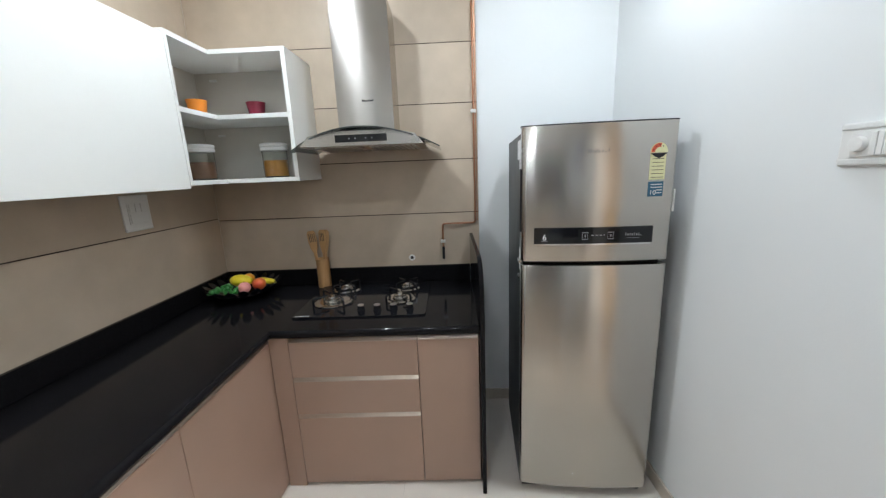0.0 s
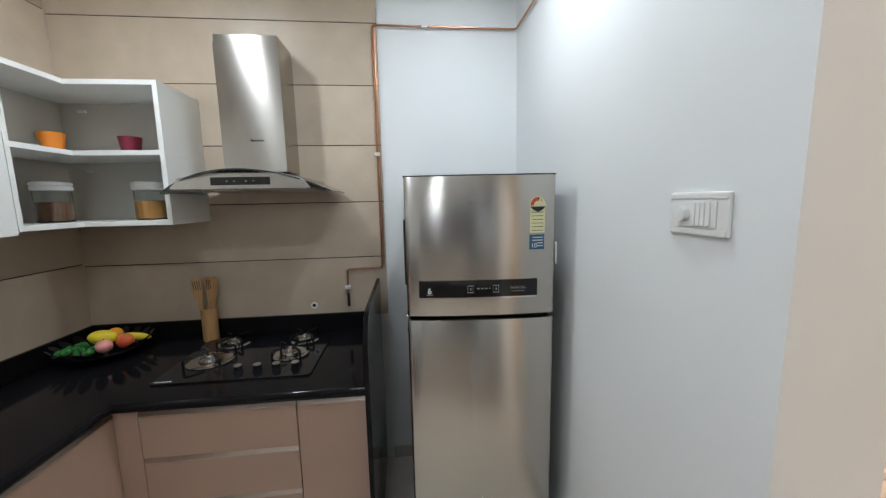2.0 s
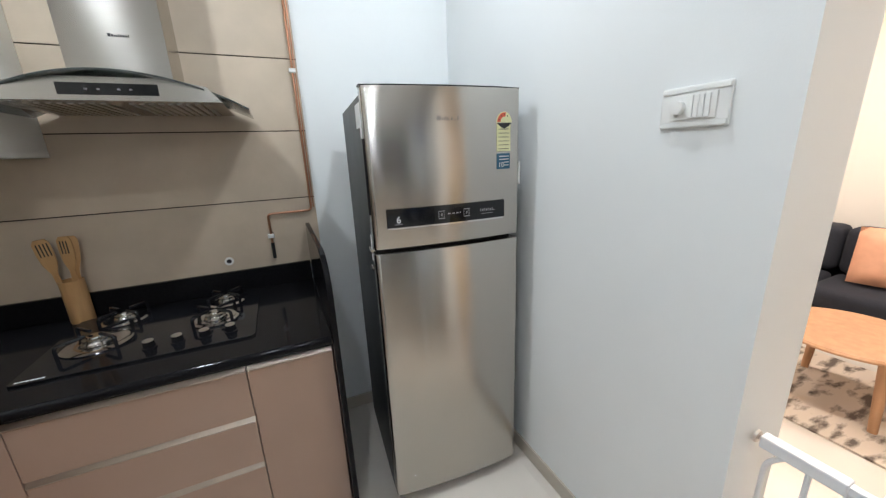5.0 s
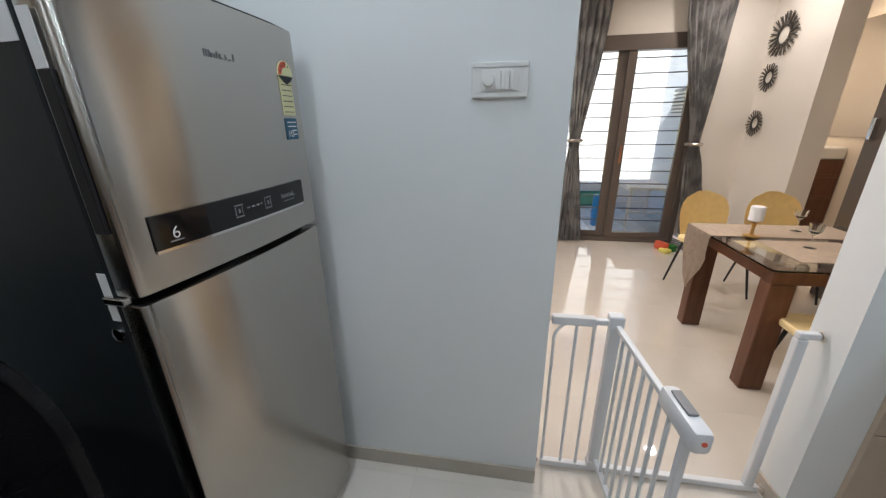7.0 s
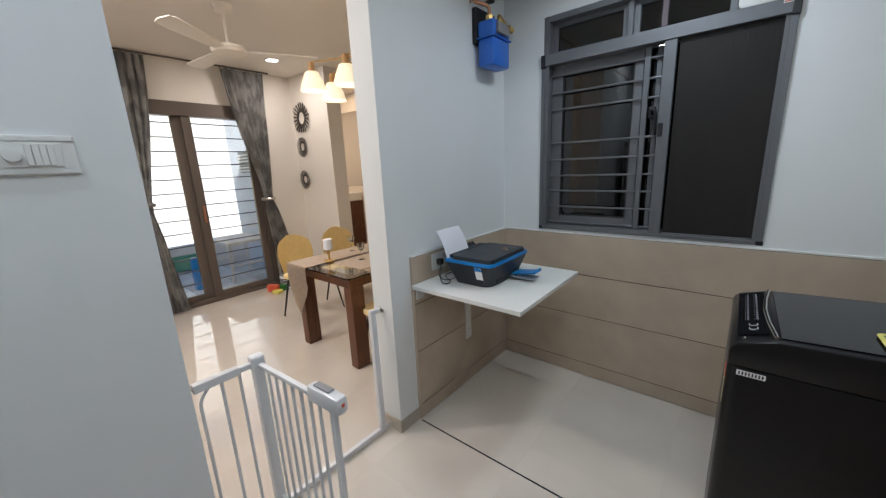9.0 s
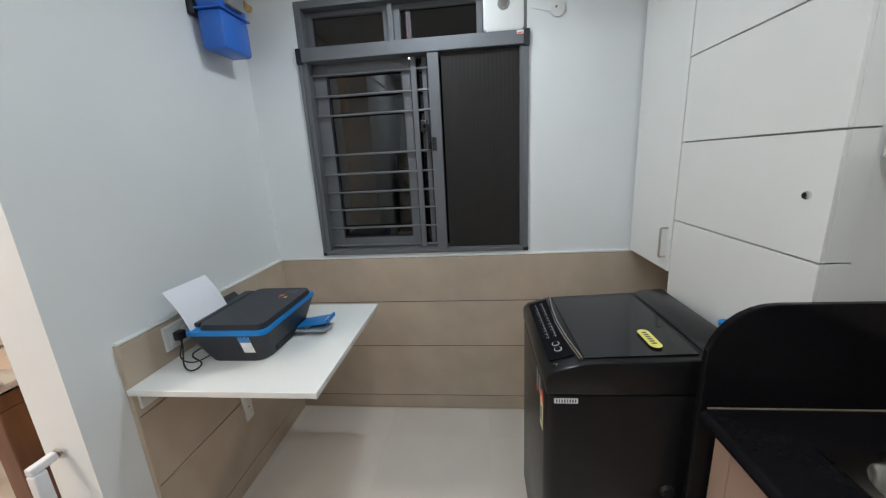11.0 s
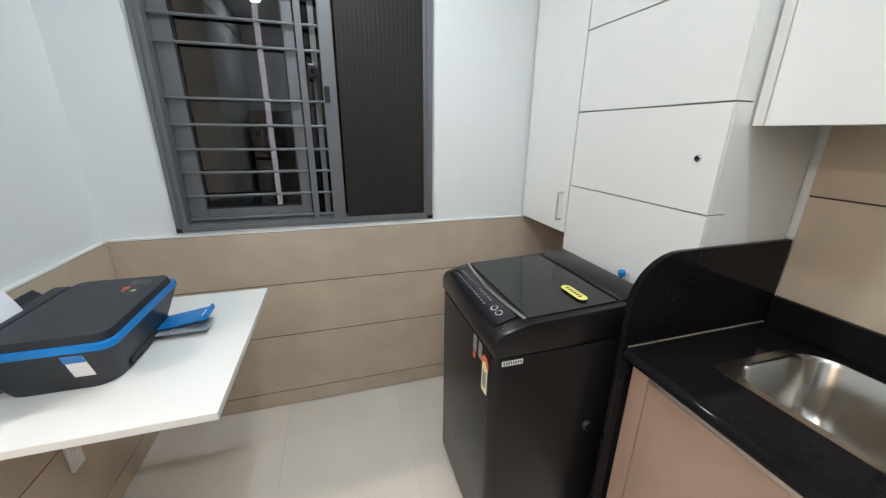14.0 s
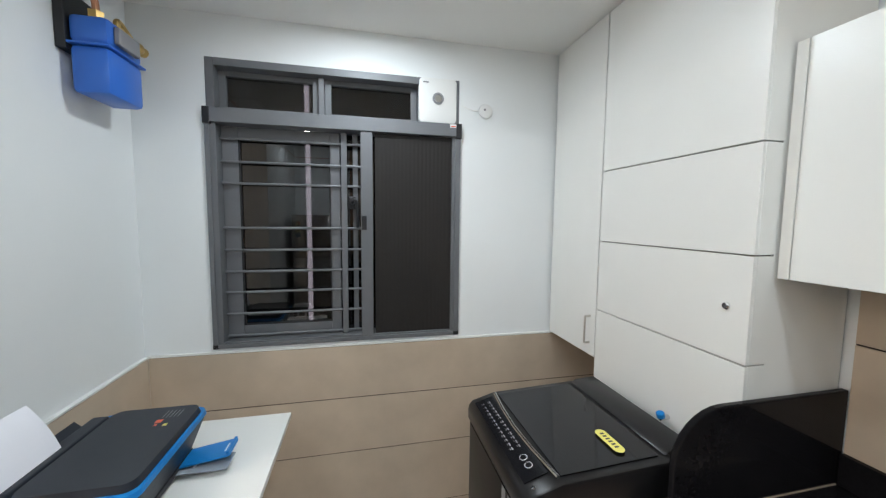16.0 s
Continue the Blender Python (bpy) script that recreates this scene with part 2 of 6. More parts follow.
def box(x0, x1, y0, y1, z0, z1, bevel=0.0, seg=2, bm=None):
    own = bmesh.new()
    bmesh.ops.create_cube(own, size=1, matrix=Matrix.Translation(((x0 + x1) / 2, (y0 + y1) / 2, (z0 + z1) / 2)) @ Matrix.Diagonal((abs(x1 - x0), abs(y1 - y0), abs(z1 - z0), 1)))
    if bevel:
        bmesh.ops.bevel(own, geom=own.edges[:], offset=bevel, segments=seg, affect="EDGES", profile=0.5)
    if bm is None:
        return own
    return merge(bm, own)


def merge(bm, own):
    me = bpy.data.meshes.new("tmp")
    own.to_mesh(me)
    own.free()
    bm.from_mesh(me)
    bpy.data.meshes.remove(me)
    return bm


def lathe(profile, seg=24, m=None, bm=None):
    """A turned solid about z from (radius, z) pairs."""
    own = bmesh.new()
    rings = []
    for r, z in profile:
        rings.append([own.verts.new((r * math.cos(2 * math.pi * i / seg), r * math.sin(2 * math.pi * i / seg), z)) for i in range(seg)] if r > 1e-6 else [own.verts.new((0, 0, z))])
    for a, b in zip(rings, rings[1:]):
        for i in range(seg):
            j = (i + 1) % seg
            f = [a[i], a[j], b[j], b[i]] if len(a) > 1 and len(b) > 1 else ([a[0], b[j], b[i]] if len(a) == 1 and len(b) > 1 else ([a[i], a[j], b[0]] if len(b) == 1 and len(a) > 1 else None))
            if f:
                own.faces.new(f)
    if len(profile) > 2 and len(rings[0]) > 1 and abs(profile[0][0] - profile[-1][0]) < 1e-6:
        for i in range(seg):
            j = (i + 1) % seg
            own.faces.new([rings[-1][i], rings[-1][j], rings[0][j], rings[0][i]])
    else:
        if len(rings[0]) > 1:
            own.faces.new(rings[0])
        if len(rings[-1]) > 1:
            own.faces.new(rings[-1])
    if m is not None:
        bmesh.ops.transform(own, matrix=m, verts=own.verts)
    return own if bm is None else merge(bm, own)


def rod(a, b, r, seg=10, bm=None, r2=None):
    a, b = Vector(a), Vector(b)
    d = b - a
    m = Matrix.Translation(a) @ d.to_track_quat("Z", "Y").to_matrix().to_4x4()
    return lathe([(r, 0), (r if r2 is None else r2, d.length)], seg, m, bm)


def tube(points, r, seg=8, bm=None):
    """A pipe through points, mitred at the bends."""
    own = bmesh.new()
    pts = [Vector(p) for p in points]
    rings = []
    side = None
    for i, p in enumerate(pts):
        d = (pts[min(i + 1, len(pts) - 1)] - pts[max(i - 1, 0)]).normalized()
        if side is None:
            side = d.orthogonal().normalized()
        side = (side - d * side.dot(d)).normalized()
        up = d.cross(side)
        rings.append([own.verts.new(p + r * (math.cos(2 * math.pi * k / seg) * side + math.sin(2 * math.pi * k / seg) * up)) for k in range(seg)])
    for a, b in zip(rings, rings[1:]):
        for k in range(seg):
            own.faces.new([a[k], a[(k + 1) % seg], b[(k + 1) % seg], b[k]])
    own.faces.new(rings[0])
    own.faces.new(rings[-1])
    return own if bm is None else merge(bm, own)


def smooth_path(points, radius=0.03, n=5):
    """Rounds the corners of a line of points."""
    pts = [Vector(p) for p in points]
    out = [pts[0]]
    for a, b, c in zip(pts, pts[1:], pts[2:]):
        r = min(radius, (a - b).length * 0.49, (c - b).length * 0.49)
        p, q = b + (a - b).normalized() * r, b + (c - b).normalized() * r
        for i in range(n + 1):
            t = i / n
            out.append(p * (1 - t) ** 2 + b * 2 * t * (1 - t) + q * t * t)
    return out + [pts[-1]]


def prism(outline, axis, lo, hi, bevel=0.0):
    """A flat outline pushed out along axis ('x', 'y' or 'z')."""
    own = bmesh.new()
    put = {"x": lambda u, v, w: (w, u, v), "y": lambda u, v, w: (u, w, v), "z": lambda u, v, w: (u, v, w)}[axis]
    a = [own.verts.new(put(u, v, lo)) for u, v in outline]
    b = [own.verts.new(put(u, v, hi)) for u, v in outline]
    own.faces.new(a)
    own.faces.new(b)
    n = len(a)
    for i in range(n):
        own.faces.new([a[i], a[(i + 1) % n], b[(i + 1) % n], b[i]])
    bmesh.ops.recalc_face_normals(own, faces=own.faces)
    if bevel:
        bmesh.ops.bevel(own, geom=[e for e in own.edges if e.calc_face_angle(0) > 0.6], offset=bevel, segments=2, affect="EDGES", profile=0.5)
    return own


def rounded_rect(w, h, r, n=5, cx=0.0, cy=0.0):
    out = []
    for sx, sy, a0 in ((1, 1, 0), (-1, 1, 90), (-1, -1, 180), (1, -1, 270)):
        for i in range(n + 1):
            a = radians(a0 + 90 * i / n)
            out.append((cx + sx * (w / 2 - r) + r * math.cos(a), cy + sy * (h / 2 - r) + r * math.sin(a)))
    return out


def structure(name, bm, mat, label, category="wall"):
    return tagged(part(name, bm, mat), label, category, kind="structure")


# ---- structure ----
XR, XT, XL, YB, YC = 1.052, 1.034, -1.385, -0.045, 3.66
XD = 1.205          # dining side of the wall stub
XW = 1.30           # dining side of the thicker right wall
YO0, YO1 = 1.148, 2.082   # the opening
XB = 4.55          # balcony wall
YS = -0.38         # dining south wall
YN = 6.2
DH = 2.76

LOW = 2.60         # ceiling over the utility bay
CX = -0.80         # faces of the left run of base cabinets
CY = 2.975         # faces of the hob run

structure("floor", box(XL - 0.2, XB + 0.1, -2.2, YN + 0.1, -0.12, -0.006), "floorgap", "cream floor bed showing in the fine joints between tiles", "floor")
structure("ceiling", box(XL - 0.2, XR + 0.1, 1.05, YC + 0.2, KH, KH + 0.12), "ceil", "plain white painted kitchen ceiling", "ceiling")
structure("ceiling_low", box(XL - 0.2, XR + 0.1, YB - 0.25, 1.05, LOW, KH + 0.12), "ceil", "lower white ceiling over the washing machine bay", "ceiling")
structure("ceiling_dining", box(XR + 0.1, XB + 0.2, -2.2, YN + 0.2, DH, DH + 0.2), "cream", "cream painted ceiling of the dining and living room", "ceiling")
structure("wall_cook", box(XL - 0.2, XR + 0.2, YC + 0.008, YC + 0.2, -0.1, KH), "paint", "white painted wall behind the fridge and hob")
structure("wall_left", box(XL - 0.2, XL - 0.008, YB - 0.2, YC + 0.008, -0.1, KH), "paint", "white wall behind the sink counter")
wall_right = structure("wall_right", box(XR, XW, YO1, YC + 0.008, -0.1, KH), "paint", "smooth white painted wall with a switch plate")
structure("wall_stub", box(XR, XD, YB - 0.2, YO0, -0.1, KH), "paint", "white painted wall stub beside the gated opening")
structure("lintel", box(XR, XD, YO0, YO1, 2.62, KH), "paint", "white painted beam over the kitchen opening")
WX0, WX1, WZ0, WZ1 = -0.439, 0.755, 1.053, 2.41
bm = box(XL - 0.2, WX0, YB - 0.2, YB - 0.012, -0.1, KH)
box(WX1, XR, YB - 0.2, YB - 0.012, -0.1, KH, bm=bm)
box(WX0, WX1, YB - 0.2, YB - 0.012, -0.1, WZ0, bm=bm)
box(WX0, WX1, YB - 0.2, YB - 0.012, WZ1, KH, bm=bm)
wall_window = structure("wall_window", bm, "paint", "white painted wall round the grey kitchen window")
structure("wall_wreaths", box(3.725, XB + 0.2, YS - 0.2, YS, -0.1, DH), "cream", "cream painted wall hung with three wreaths")
structure("wall_washroom_side", box(XD, 3.2, YS - 0.3, YS - 0.1, -0.1, DH), "cream", "cream painted wall beside the washroom recess")
structure("wall_washroom", box(XD, XB + 1.6, -2.3, -1.6, -0.1, DH), "cream", "cream tiled wall behind the wash basin")
structure("wall_washroom_end", box(XB + 1.2, XB + 1.4, -1.6, YS - 0.2, -0.1, DH), "cream", "cream painted end wall of the washroom recess")
structure("floor_washroom", box(XB + 0.1, XB + 1.6, -2.2, YS - 0.1, -0.12, 0.0), "floor", "cream tiled washroom floor", "floor")
structure("ceiling_washroom", box(XB + 0.2, XB + 1.6, -2.2, YS, DH, DH + 0.2), "cream", "cream painted washroom ceiling", "ceiling")
structure("wall_north", box(XR, XB + 0.2, YN, YN + 0.2, -0.1, DH), "cream", "cream painted living room end wall")
structure("wall_living", box(XR, XW, YC + 0.2, YN, -0.1, DH), "cream", "cream painted living room side wall")
BY0, BY1, BZ1 = 0.15, 1.80, 2.33
bm = box(XB, XB + 0.2, YS, BY0, -0.1, DH)
box(XB, XB + 0.2, BY1, YN, -0.1, DH, bm=bm)
box(XB, XB + 0.2, BY0, BY1, BZ1, DH, bm=bm)
structure("wall_balcony", bm, "cream", "cream wall pierced by the balcony door")


# ---- base cabinets, worktop, partitions ----
def handle_rail(parent, m, length):
    """A curved aluminium grip profile along x, facing -y."""
    out = [(0.014, 0.0), (-0.001, 0.0), (-0.0035, 0.005), (0.001, 0.011), (0.007, 0.020), (0.014, 0.0205)]
    b = bmesh.new()
    a = [b.verts.new((0, y, z)) for y, z in out]
    c = [b.verts.new((length, y, z)) for y, z in out]
    b.faces.new(a), b.faces.new(c)
    for i in range(len(out)):
        b.faces.new([a[i], a[(i + 1) % len(out)], c[(i + 1) % len(out)], c[i]])
    return part("grip_profile", b, "grip", parent, "champagne aluminium grip profile", m)


def base_unit(name, m, width, fronts, label, depth=0.55, group="kitchen base cabinets", height=0.842):
    """Carcass behind the plane y=0 in its own space, x along its width; fronts are (x0, x1, z0, z1, kind)."""
    ob = thing(name, (0, 0, 0), label, "kitchen cabinet", group)
    ob.matrix_world = m
    part("carcass", box(0.001, width - 0.001, 0.020, depth, 0.0, height), "laminate", ob)
    for x0, x1, z0, z1, kind in fronts:
        part(kind, box(x0 + 0.0015, x1 - 0.0015, 0, 0.018, z0, z1, bevel=0.0012, seg=1), "laminate", ob)
        if kind != "filler_panel":
            handle_rail(ob, Matrix.Translation((x0 + 0.002, 0.001, z1 + 0.0006)), x1 - x0 - 0.004)
    return ob


base_unit("drawer_cabinet", pose(-0.705, CY, 0), 0.61, [(0, 0.61, 0.62, 0.799, "drawer_front"), (0, 0.61, 0.42, 0.595, "drawer_front"), (0, 0.61, 0.02, 0.395, "drawer_front")],
          "beige laminate base cabinet with three drawers under the gas hob")
base_unit("base_cabinet", pose(-0.094, CY, 0), 0.288, [(0, 0.288, 0.02, 0.799, "door")], "narrow beige laminate base cabinet beside the granite partition")
base_unit("corner_cabinet", pose(-0.798, CY, 0), 0.093, [(0, 0.093, 0.0, 0.842, "filler_panel")], "beige laminate corner filler beside the drawers", 0.05)
LEFT_SEAMS = [1.072, 1.135, 1.56, 1.985, 2.41, 2.993]
for i, (a, b) in enumerate(zip(LEFT_SEAMS, LEFT_SEAMS[1:])):
    kind = "filler_panel" if i == 0 else "door"
    base_unit("base_cabinet" if i else "end_panel", pose(CX, a, 0, 0, 0, 90), b - a, [(0, b - a, 0.02, 0.842 if i == 0 else 0.799, kind)],
              "beige laminate end filler against the sink partition" if i == 0 else ("beige laminate base cabinet under the sink" if i in (1, 2) else "beige laminate base cabinet under the long granite counter"), height=0.66 if i in (1, 2) else 0.842)

SX0, SX1, SY0, SY1 = -1.330, -0.930, 1.205, 1.78


def granite_top():
    b = bmesh.new()
    box(SX1 + 0.001, -0.77, 1.065, 2.942, 0.842, 0.88, bm=b)
    box(XL + 0.002, SX0 - 0.001, 1.065, YC - 0.002, 0.842, 0.88, bm=b)
    box(SX0 - 0.001, SX1 + 0.001, 1.065, SY0 - 0.001, 0.842, 0.88, bm=b)
    box(SX0 - 0.001, SX1 + 0.001, SY1 + 0.001, YC - 0.002, 0.842, 0.88, bm=b)
    box(SX1 + 0.001, 0.194, 2.942, YC - 0.002, 0.842, 0.88, bm=b)
    bmesh.ops.remove_doubles(b, verts=b.verts, dist=0.0005)
    return b


top = part("worktop", granite_top(), "granite")
tagged(top, "L-shaped polished black granite worktop over beige cabinets", "worktop")
part("front_edge", tube([(-0.772, 1.07, 0.861), (-0.772, 2.944, 0.861), (0.192, 2.944, 0.861)], 0.019, 12), "granite", top, smooth=True)
for nm, b in (("backsplash", box(XL + 0.002, XL + 0.022, 1.066, YC - 0.003, 0.8805, 0.982, bevel=0.002)), ("backsplash_hob", box(XL + 0.023, 0.193, YC - 0.023, YC - 0.003, 0.8805, 0.982, bevel=0.002))):
    tagged(part(nm, b, "granite"), "low black granite upstand along the tiled wall", "backsplash")


def partition(axis, flat, front, back, ztop, label):
    """A granite slab standing on the floor with its upper front corner rounded."""
    r, out = 0.16, [(back, 0.001), (back, ztop)]
    s = 1 if back > front else -1
    for i in range(9):
        a = radians(90 * i / 8)
        out.append((front + s * (r - r * math.sin(a)), ztop - r + r * math.cos(a)))
    out.append((front, 0.001))
    ob = part("granite_partition", prism(out, axis, flat, flat + 0.02, bevel=0.004), "granite")
    return tagged(ob, label, "partition")


partition("x", 0.196, 2.905, YC - 0.002, 1.18, "tall black granite slab with a rounded corner between hob and fridge")
partition("y", 1.043, -0.755, XL + 0.002, 1.18, "tall black granite slab with a rounded corner beside the washing machine")

sl = part("sealant_bead", box(-1.362, -0.775, 1.0632, 1.0665, 0.8803, 0.8835), "grout")
tagged(sl, "thin pale sealant line where the worktop meets the granite slab", "sealant")

# sink
sink = thing("sink", ((SX0 + SX1) / 2, (SY0 + SY1) / 2, 0.88), "stainless steel kitchen sink set into the black granite worktop", "sink")
b = bmesh.new()
hw, hh = (SX1 - SX0) / 2, (SY1 - SY0) / 2
rings = []
for w, h, r, z in ((hw * 2, hh * 2, 0.012, 0.0015), (hw * 2 - 0.05, hh * 2 - 0.05, 0.09, 0.0015), (hw * 2 - 0.066, hh * 2 - 0.066, 0.085, -0.012), (hw * 2 - 0.085, hh * 2 - 0.085, 0.08, -0.15), (hw * 2 - 0.13, hh * 2 - 0.13, 0.07, -0.19), (0.09, 0.09, 0.045, -0.198)):
    rings.append([b.verts.new((x, y, z)) for x, y in rounded_rect(w, h, min(r, w / 2 - 1e-4), 6)])
for p, q in zip(rings, rings[1:]):
    n = len(p)
    for i in range(n):
        b.faces.new([p[i], p[(i + 1) % n], q[(i + 1) % n], q[i]])
b.faces.new(rings[-1])
part("bowl", b, "sinksteel", sink, smooth=True)
part("drain", lathe([(0.0, -0.192), (0.03, -0.192), (0.036, -0.195), (0.036, -0.197)], 20), "steel", sink)

# faucet by the wall beyond the sink
tap = thing("wall_tap", (XL + 0.002, 1.455, 1.13), "chrome wall-mounted kitchen tap above the sink", "tap")
part("body", rod((0, 0, 0), (0.06, 0, 0), 0.016, 12), "chrome", tap, smooth=True)
part("spout", tube(smooth_path([(0.05, 0, 0), (0.05, 0, 0.12), (0.2, 0, 0.12), (0.2, 0, 0.05)], 0.05), 0.009, 10), "chrome", tap, smooth=True)
part("handle", rod((0.06, 0, 0), (0.10, 0, 0.02), 0.012, 10), "chrome", tap, smooth=True)


# ---- upper cabinets ----
def upper_unit(y0, y1, label):
    ob = thing("wall_cabinet", (XL + 0.001, y0, 1.535), label, "kitchen cabinet", "kitchen wall cabinets")
    part("carcass", box(0, 0.285, 0.001, y1 - y0 - 0.001, 0, 0.63), "white_lam", ob)
    part("door", box(0.286, 0.305, 0.0015, y1 - y0 - 0.0015, -0.004, 0.634, bevel=0.001, seg=1), "white_lam", ob)
    return ob


upper_unit(1.045, 1.075, "narrow white laminate filler of the wall cabinets")
upper_unit(1.075, 2.07, "glossy white wall cabinet over the sink counter")
upper_unit(2.07, 3.05, "glossy white wall cabinet beside the open corner shelves")

cu = thing("corner_shelf_unit", (0, 0, 0), "white open corner wall unit with two shelves of jars", "shelf unit")
UZ0, UZM, UZ1, UF, UK = 1.545, 1.875, 2.19, -1.08, 3.33
L = [(XL + 0.002, 3.053), (UF, 3.053), (UF, UK), (-0.70, UK), (-0.70, YC - 0.002), (XL + 0.002, YC - 0.002)]
for nm, z in (("bottom", UZ0), ("shelf", UZM - 0.011), ("top", UZ1 - 0.022)):
    part(nm, prism(L, "z", z, z + 0.022, bevel=0.001), "white_lam", cu)
part("end_panel", box(-0.722, -0.7005, UK + 0.001, YC - 0.002, UZ0 + 0.022, UZ1 - 0.022), "white_lam", cu)
part("end_panel", box(XL + 0.003, UF - 0.001, 3.0535, 3.072, UZ0 + 0.022, UZ1 - 0.022), "white_lam", cu)
part("back", box(XL + 0.0125, -0.7225, YC - 0.012, YC - 0.003, UZ0 + 0.0225, UZ1 - 0.0225), "shelfback", cu)
part("back", box(XL + 0.003, XL + 0.012, 3.073, YC - 0.0125, UZ0 + 0.0225, UZ1 - 0.0225), "shelfback", cu)
for z in (UZ1 - 0.07, UZM - 0.06):
    part("hanging_bracket", box(XL + 0.10, XL + 0.14, YC - 0.024, YC - 0.0125, z, z + 0.012, bevel=0.002), "white", cu)


def cup(x, y, z, mat, label):
    ob = thing("cup", (x, y, z), label, "cup", "cups on the corner shelf")
    ob.scale = (1.08, 1.08, 1.05)
    part("body", lathe([(0.0, 0.0), (0.032, 0.0), (0.034, 0.003), (0.045, 0.085), (0.047, 0.088), (0.044, 0.089), (0.032, 0.006), (0.0, 0.006)], 24), mat, ob, smooth=True)
    return ob


cup(-1.235, 3.42, UZM + 0.011, "orange", "small orange plastic cup on the upper corner shelf")
cup(-0.985, 3.545, UZM + 0.011, "maroon", "small maroon plastic cup on the upper corner shelf")


def jar(x, y, z, fill, label):
    ob = thing("storage_jar", (x, y, z), label, "jar", "jars on the corner shelf")
    ob.scale = (1.20, 1.20, 1.20)
    part("jar_wall", lathe([(0.0, 0.0), (0.05, 0.0), (0.055, 0.005), (0.055, 0.12), (0.053, 0.12), (0.053, 0.006), (0, 0.004)], 24), "glass", ob, "clear plastic jar wall", smooth=True)
    part("filling", lathe([(0.0, 0.0065), (0.0515, 0.0065), (0.0515, 0.078), (0.0, 0.080)], 24), fill, ob)
    part("lid", lathe([(0.0, 0.121), (0.053, 0.121), (0.06, 0.123), (0.06, 0.136), (0.056, 0.139), (0.06, 0.142), (0.06, 0.152), (0.05, 0.156), (0, 0.156)], 24), "white", ob, "white screw lid", smooth=True)
    return ob


jar(-1.252, 3.40, UZ0 + 0.022, "brownfill", "clear storage jar of brown powder with a white lid")
jar(-0.895, 3.50, UZ0 + 0.022, "yellowfill", "clear storage jar of ochre lentils with a white lid")

# ---- boxed column and tall cabinet in the utility bay ----
col = thing("boxed_column", (-1.0, 0.375, 0), "white panelled duct column with grooves and a small lock", "column")
part("core", box(-0.37, -0.012, 0.002, 0.655, 0.001, LOW - 0.003), "pale_groove", col)
z0 = 0.001
for z1 in (0.94, 1.276, 1.594, 1.909, LOW - 0.002):
    gap = 0.0005 if z1 == 1.587 else 0.0025
    part("panel", box(-0.012, 0, 0.001, 0.665, z0 + 0.0025, z1 - gap, bevel=0.001, seg=1), "white_lam", col)
    part("panel_return", box(-0.072, -0.0125, 0.6555, 0.665, z0 + 0.0025, z1 - 0.0015, bevel=0.001, seg=1), "white_lam", col)
    z0 = z1
part("side_panel", box(-0.38, -0.0735, 0.6555, 0.6625, 0.001, LOW - 0.002), "white_lam", col)
part("lock", lathe([(0.0, 0.0), (0.011, 0.0), (0.011, 0.006), (0.008, 0.009), (0, 0.009)], 16), "chrome", col, "small round chrome lock", pose(0.0, 0.60, 1.439, 0, 90, 0), True)

tall = thing("tall_wall_cabinet", (-1.0, YB + 0.001, 1.044), "tall white laminate cabinet hung over the washing machine corner", "cabinet")
part("carcass", box(-0.38, -0.020, 0.001, 0.414, 0, LOW - 1.047), "white_lam", tall)
part("door", box(-0.018, 0.0, 0.002, 0.413, 0.0, LOW - 1.048, bevel=0.001, seg=1), "white_lam", tall)
hd = tube(smooth_path([(0.0, 0.375, 0.06), (0.028, 0.375, 0.06), (0.028, 0.375, 0.19), (0.0, 0.375, 0.19)], 0.006, 3), 0.005, 8)
part("handle", hd, "alu", tall, "slim steel bar handle", smooth=True)

# ---- fridge ----
fr = thing("fridge", (0.670, 2.883, 0.0), "brushed steel two-door fridge freezer with dark grey sides", "fridge", rz=-4.2)


def door_skin(z0, z1):
    hw, out = 0.294, []
    for i in range(5):
        a = radians(90 * i / 4)
        out.append((-hw + 0.018 - 0.018 * math.cos(a), 0.03 - 0.016 * math.sin(a)))
    for i in range(1, 12):
        x = -hw + 0.018 + (2 * hw - 0.036) * i / 12
        out.append((x, 0.014 - 0.014 * (1 - (x / (hw - 0.018)) ** 2)))
    for i in range(5):
        a = radians(90 - 90 * i / 4)
        out.append((hw - 0.018 + 0.018 * math.cos(a), 0.03 - 0.016 * math.sin(a)))
    out += [(hw, 0.072), (-hw, 0.072)]
    return prism(out, "z", z0, z1, bevel=0.003)


part("cabinet_body", box(-0.292, 0.290, 0.08, 0.655, 0.03, 1.705, bevel=0.006), "fridge_side", fr, "dark grey cabinet body")
part("gasket", box(-0.285, 0.285, 0.0725, 0.0795, 0.06, 1.69), "black", fr)
fd = part("freezer_door", door_skin(1.176, 1.722), "steel", fr, "brushed steel freezer door", smooth=True)
ld = part("fridge_door", door_skin(0.055, 1.158), "steel", fr, "brushed steel fridge door", smooth=True)
part("top_cap", prism([(-0.297, 0.03), (-0.2, 0.014), (0, 0.006), (0.2, 0.014), (0.297, 0.03), (0.297, 0.071), (-0.297, 0.071)], "z", 1.7225, 1.727), "black", fr)
part("kickplate", box(-0.28, 0.28, 0.05, 0.078, 0.012, 0.05), "black", fr)
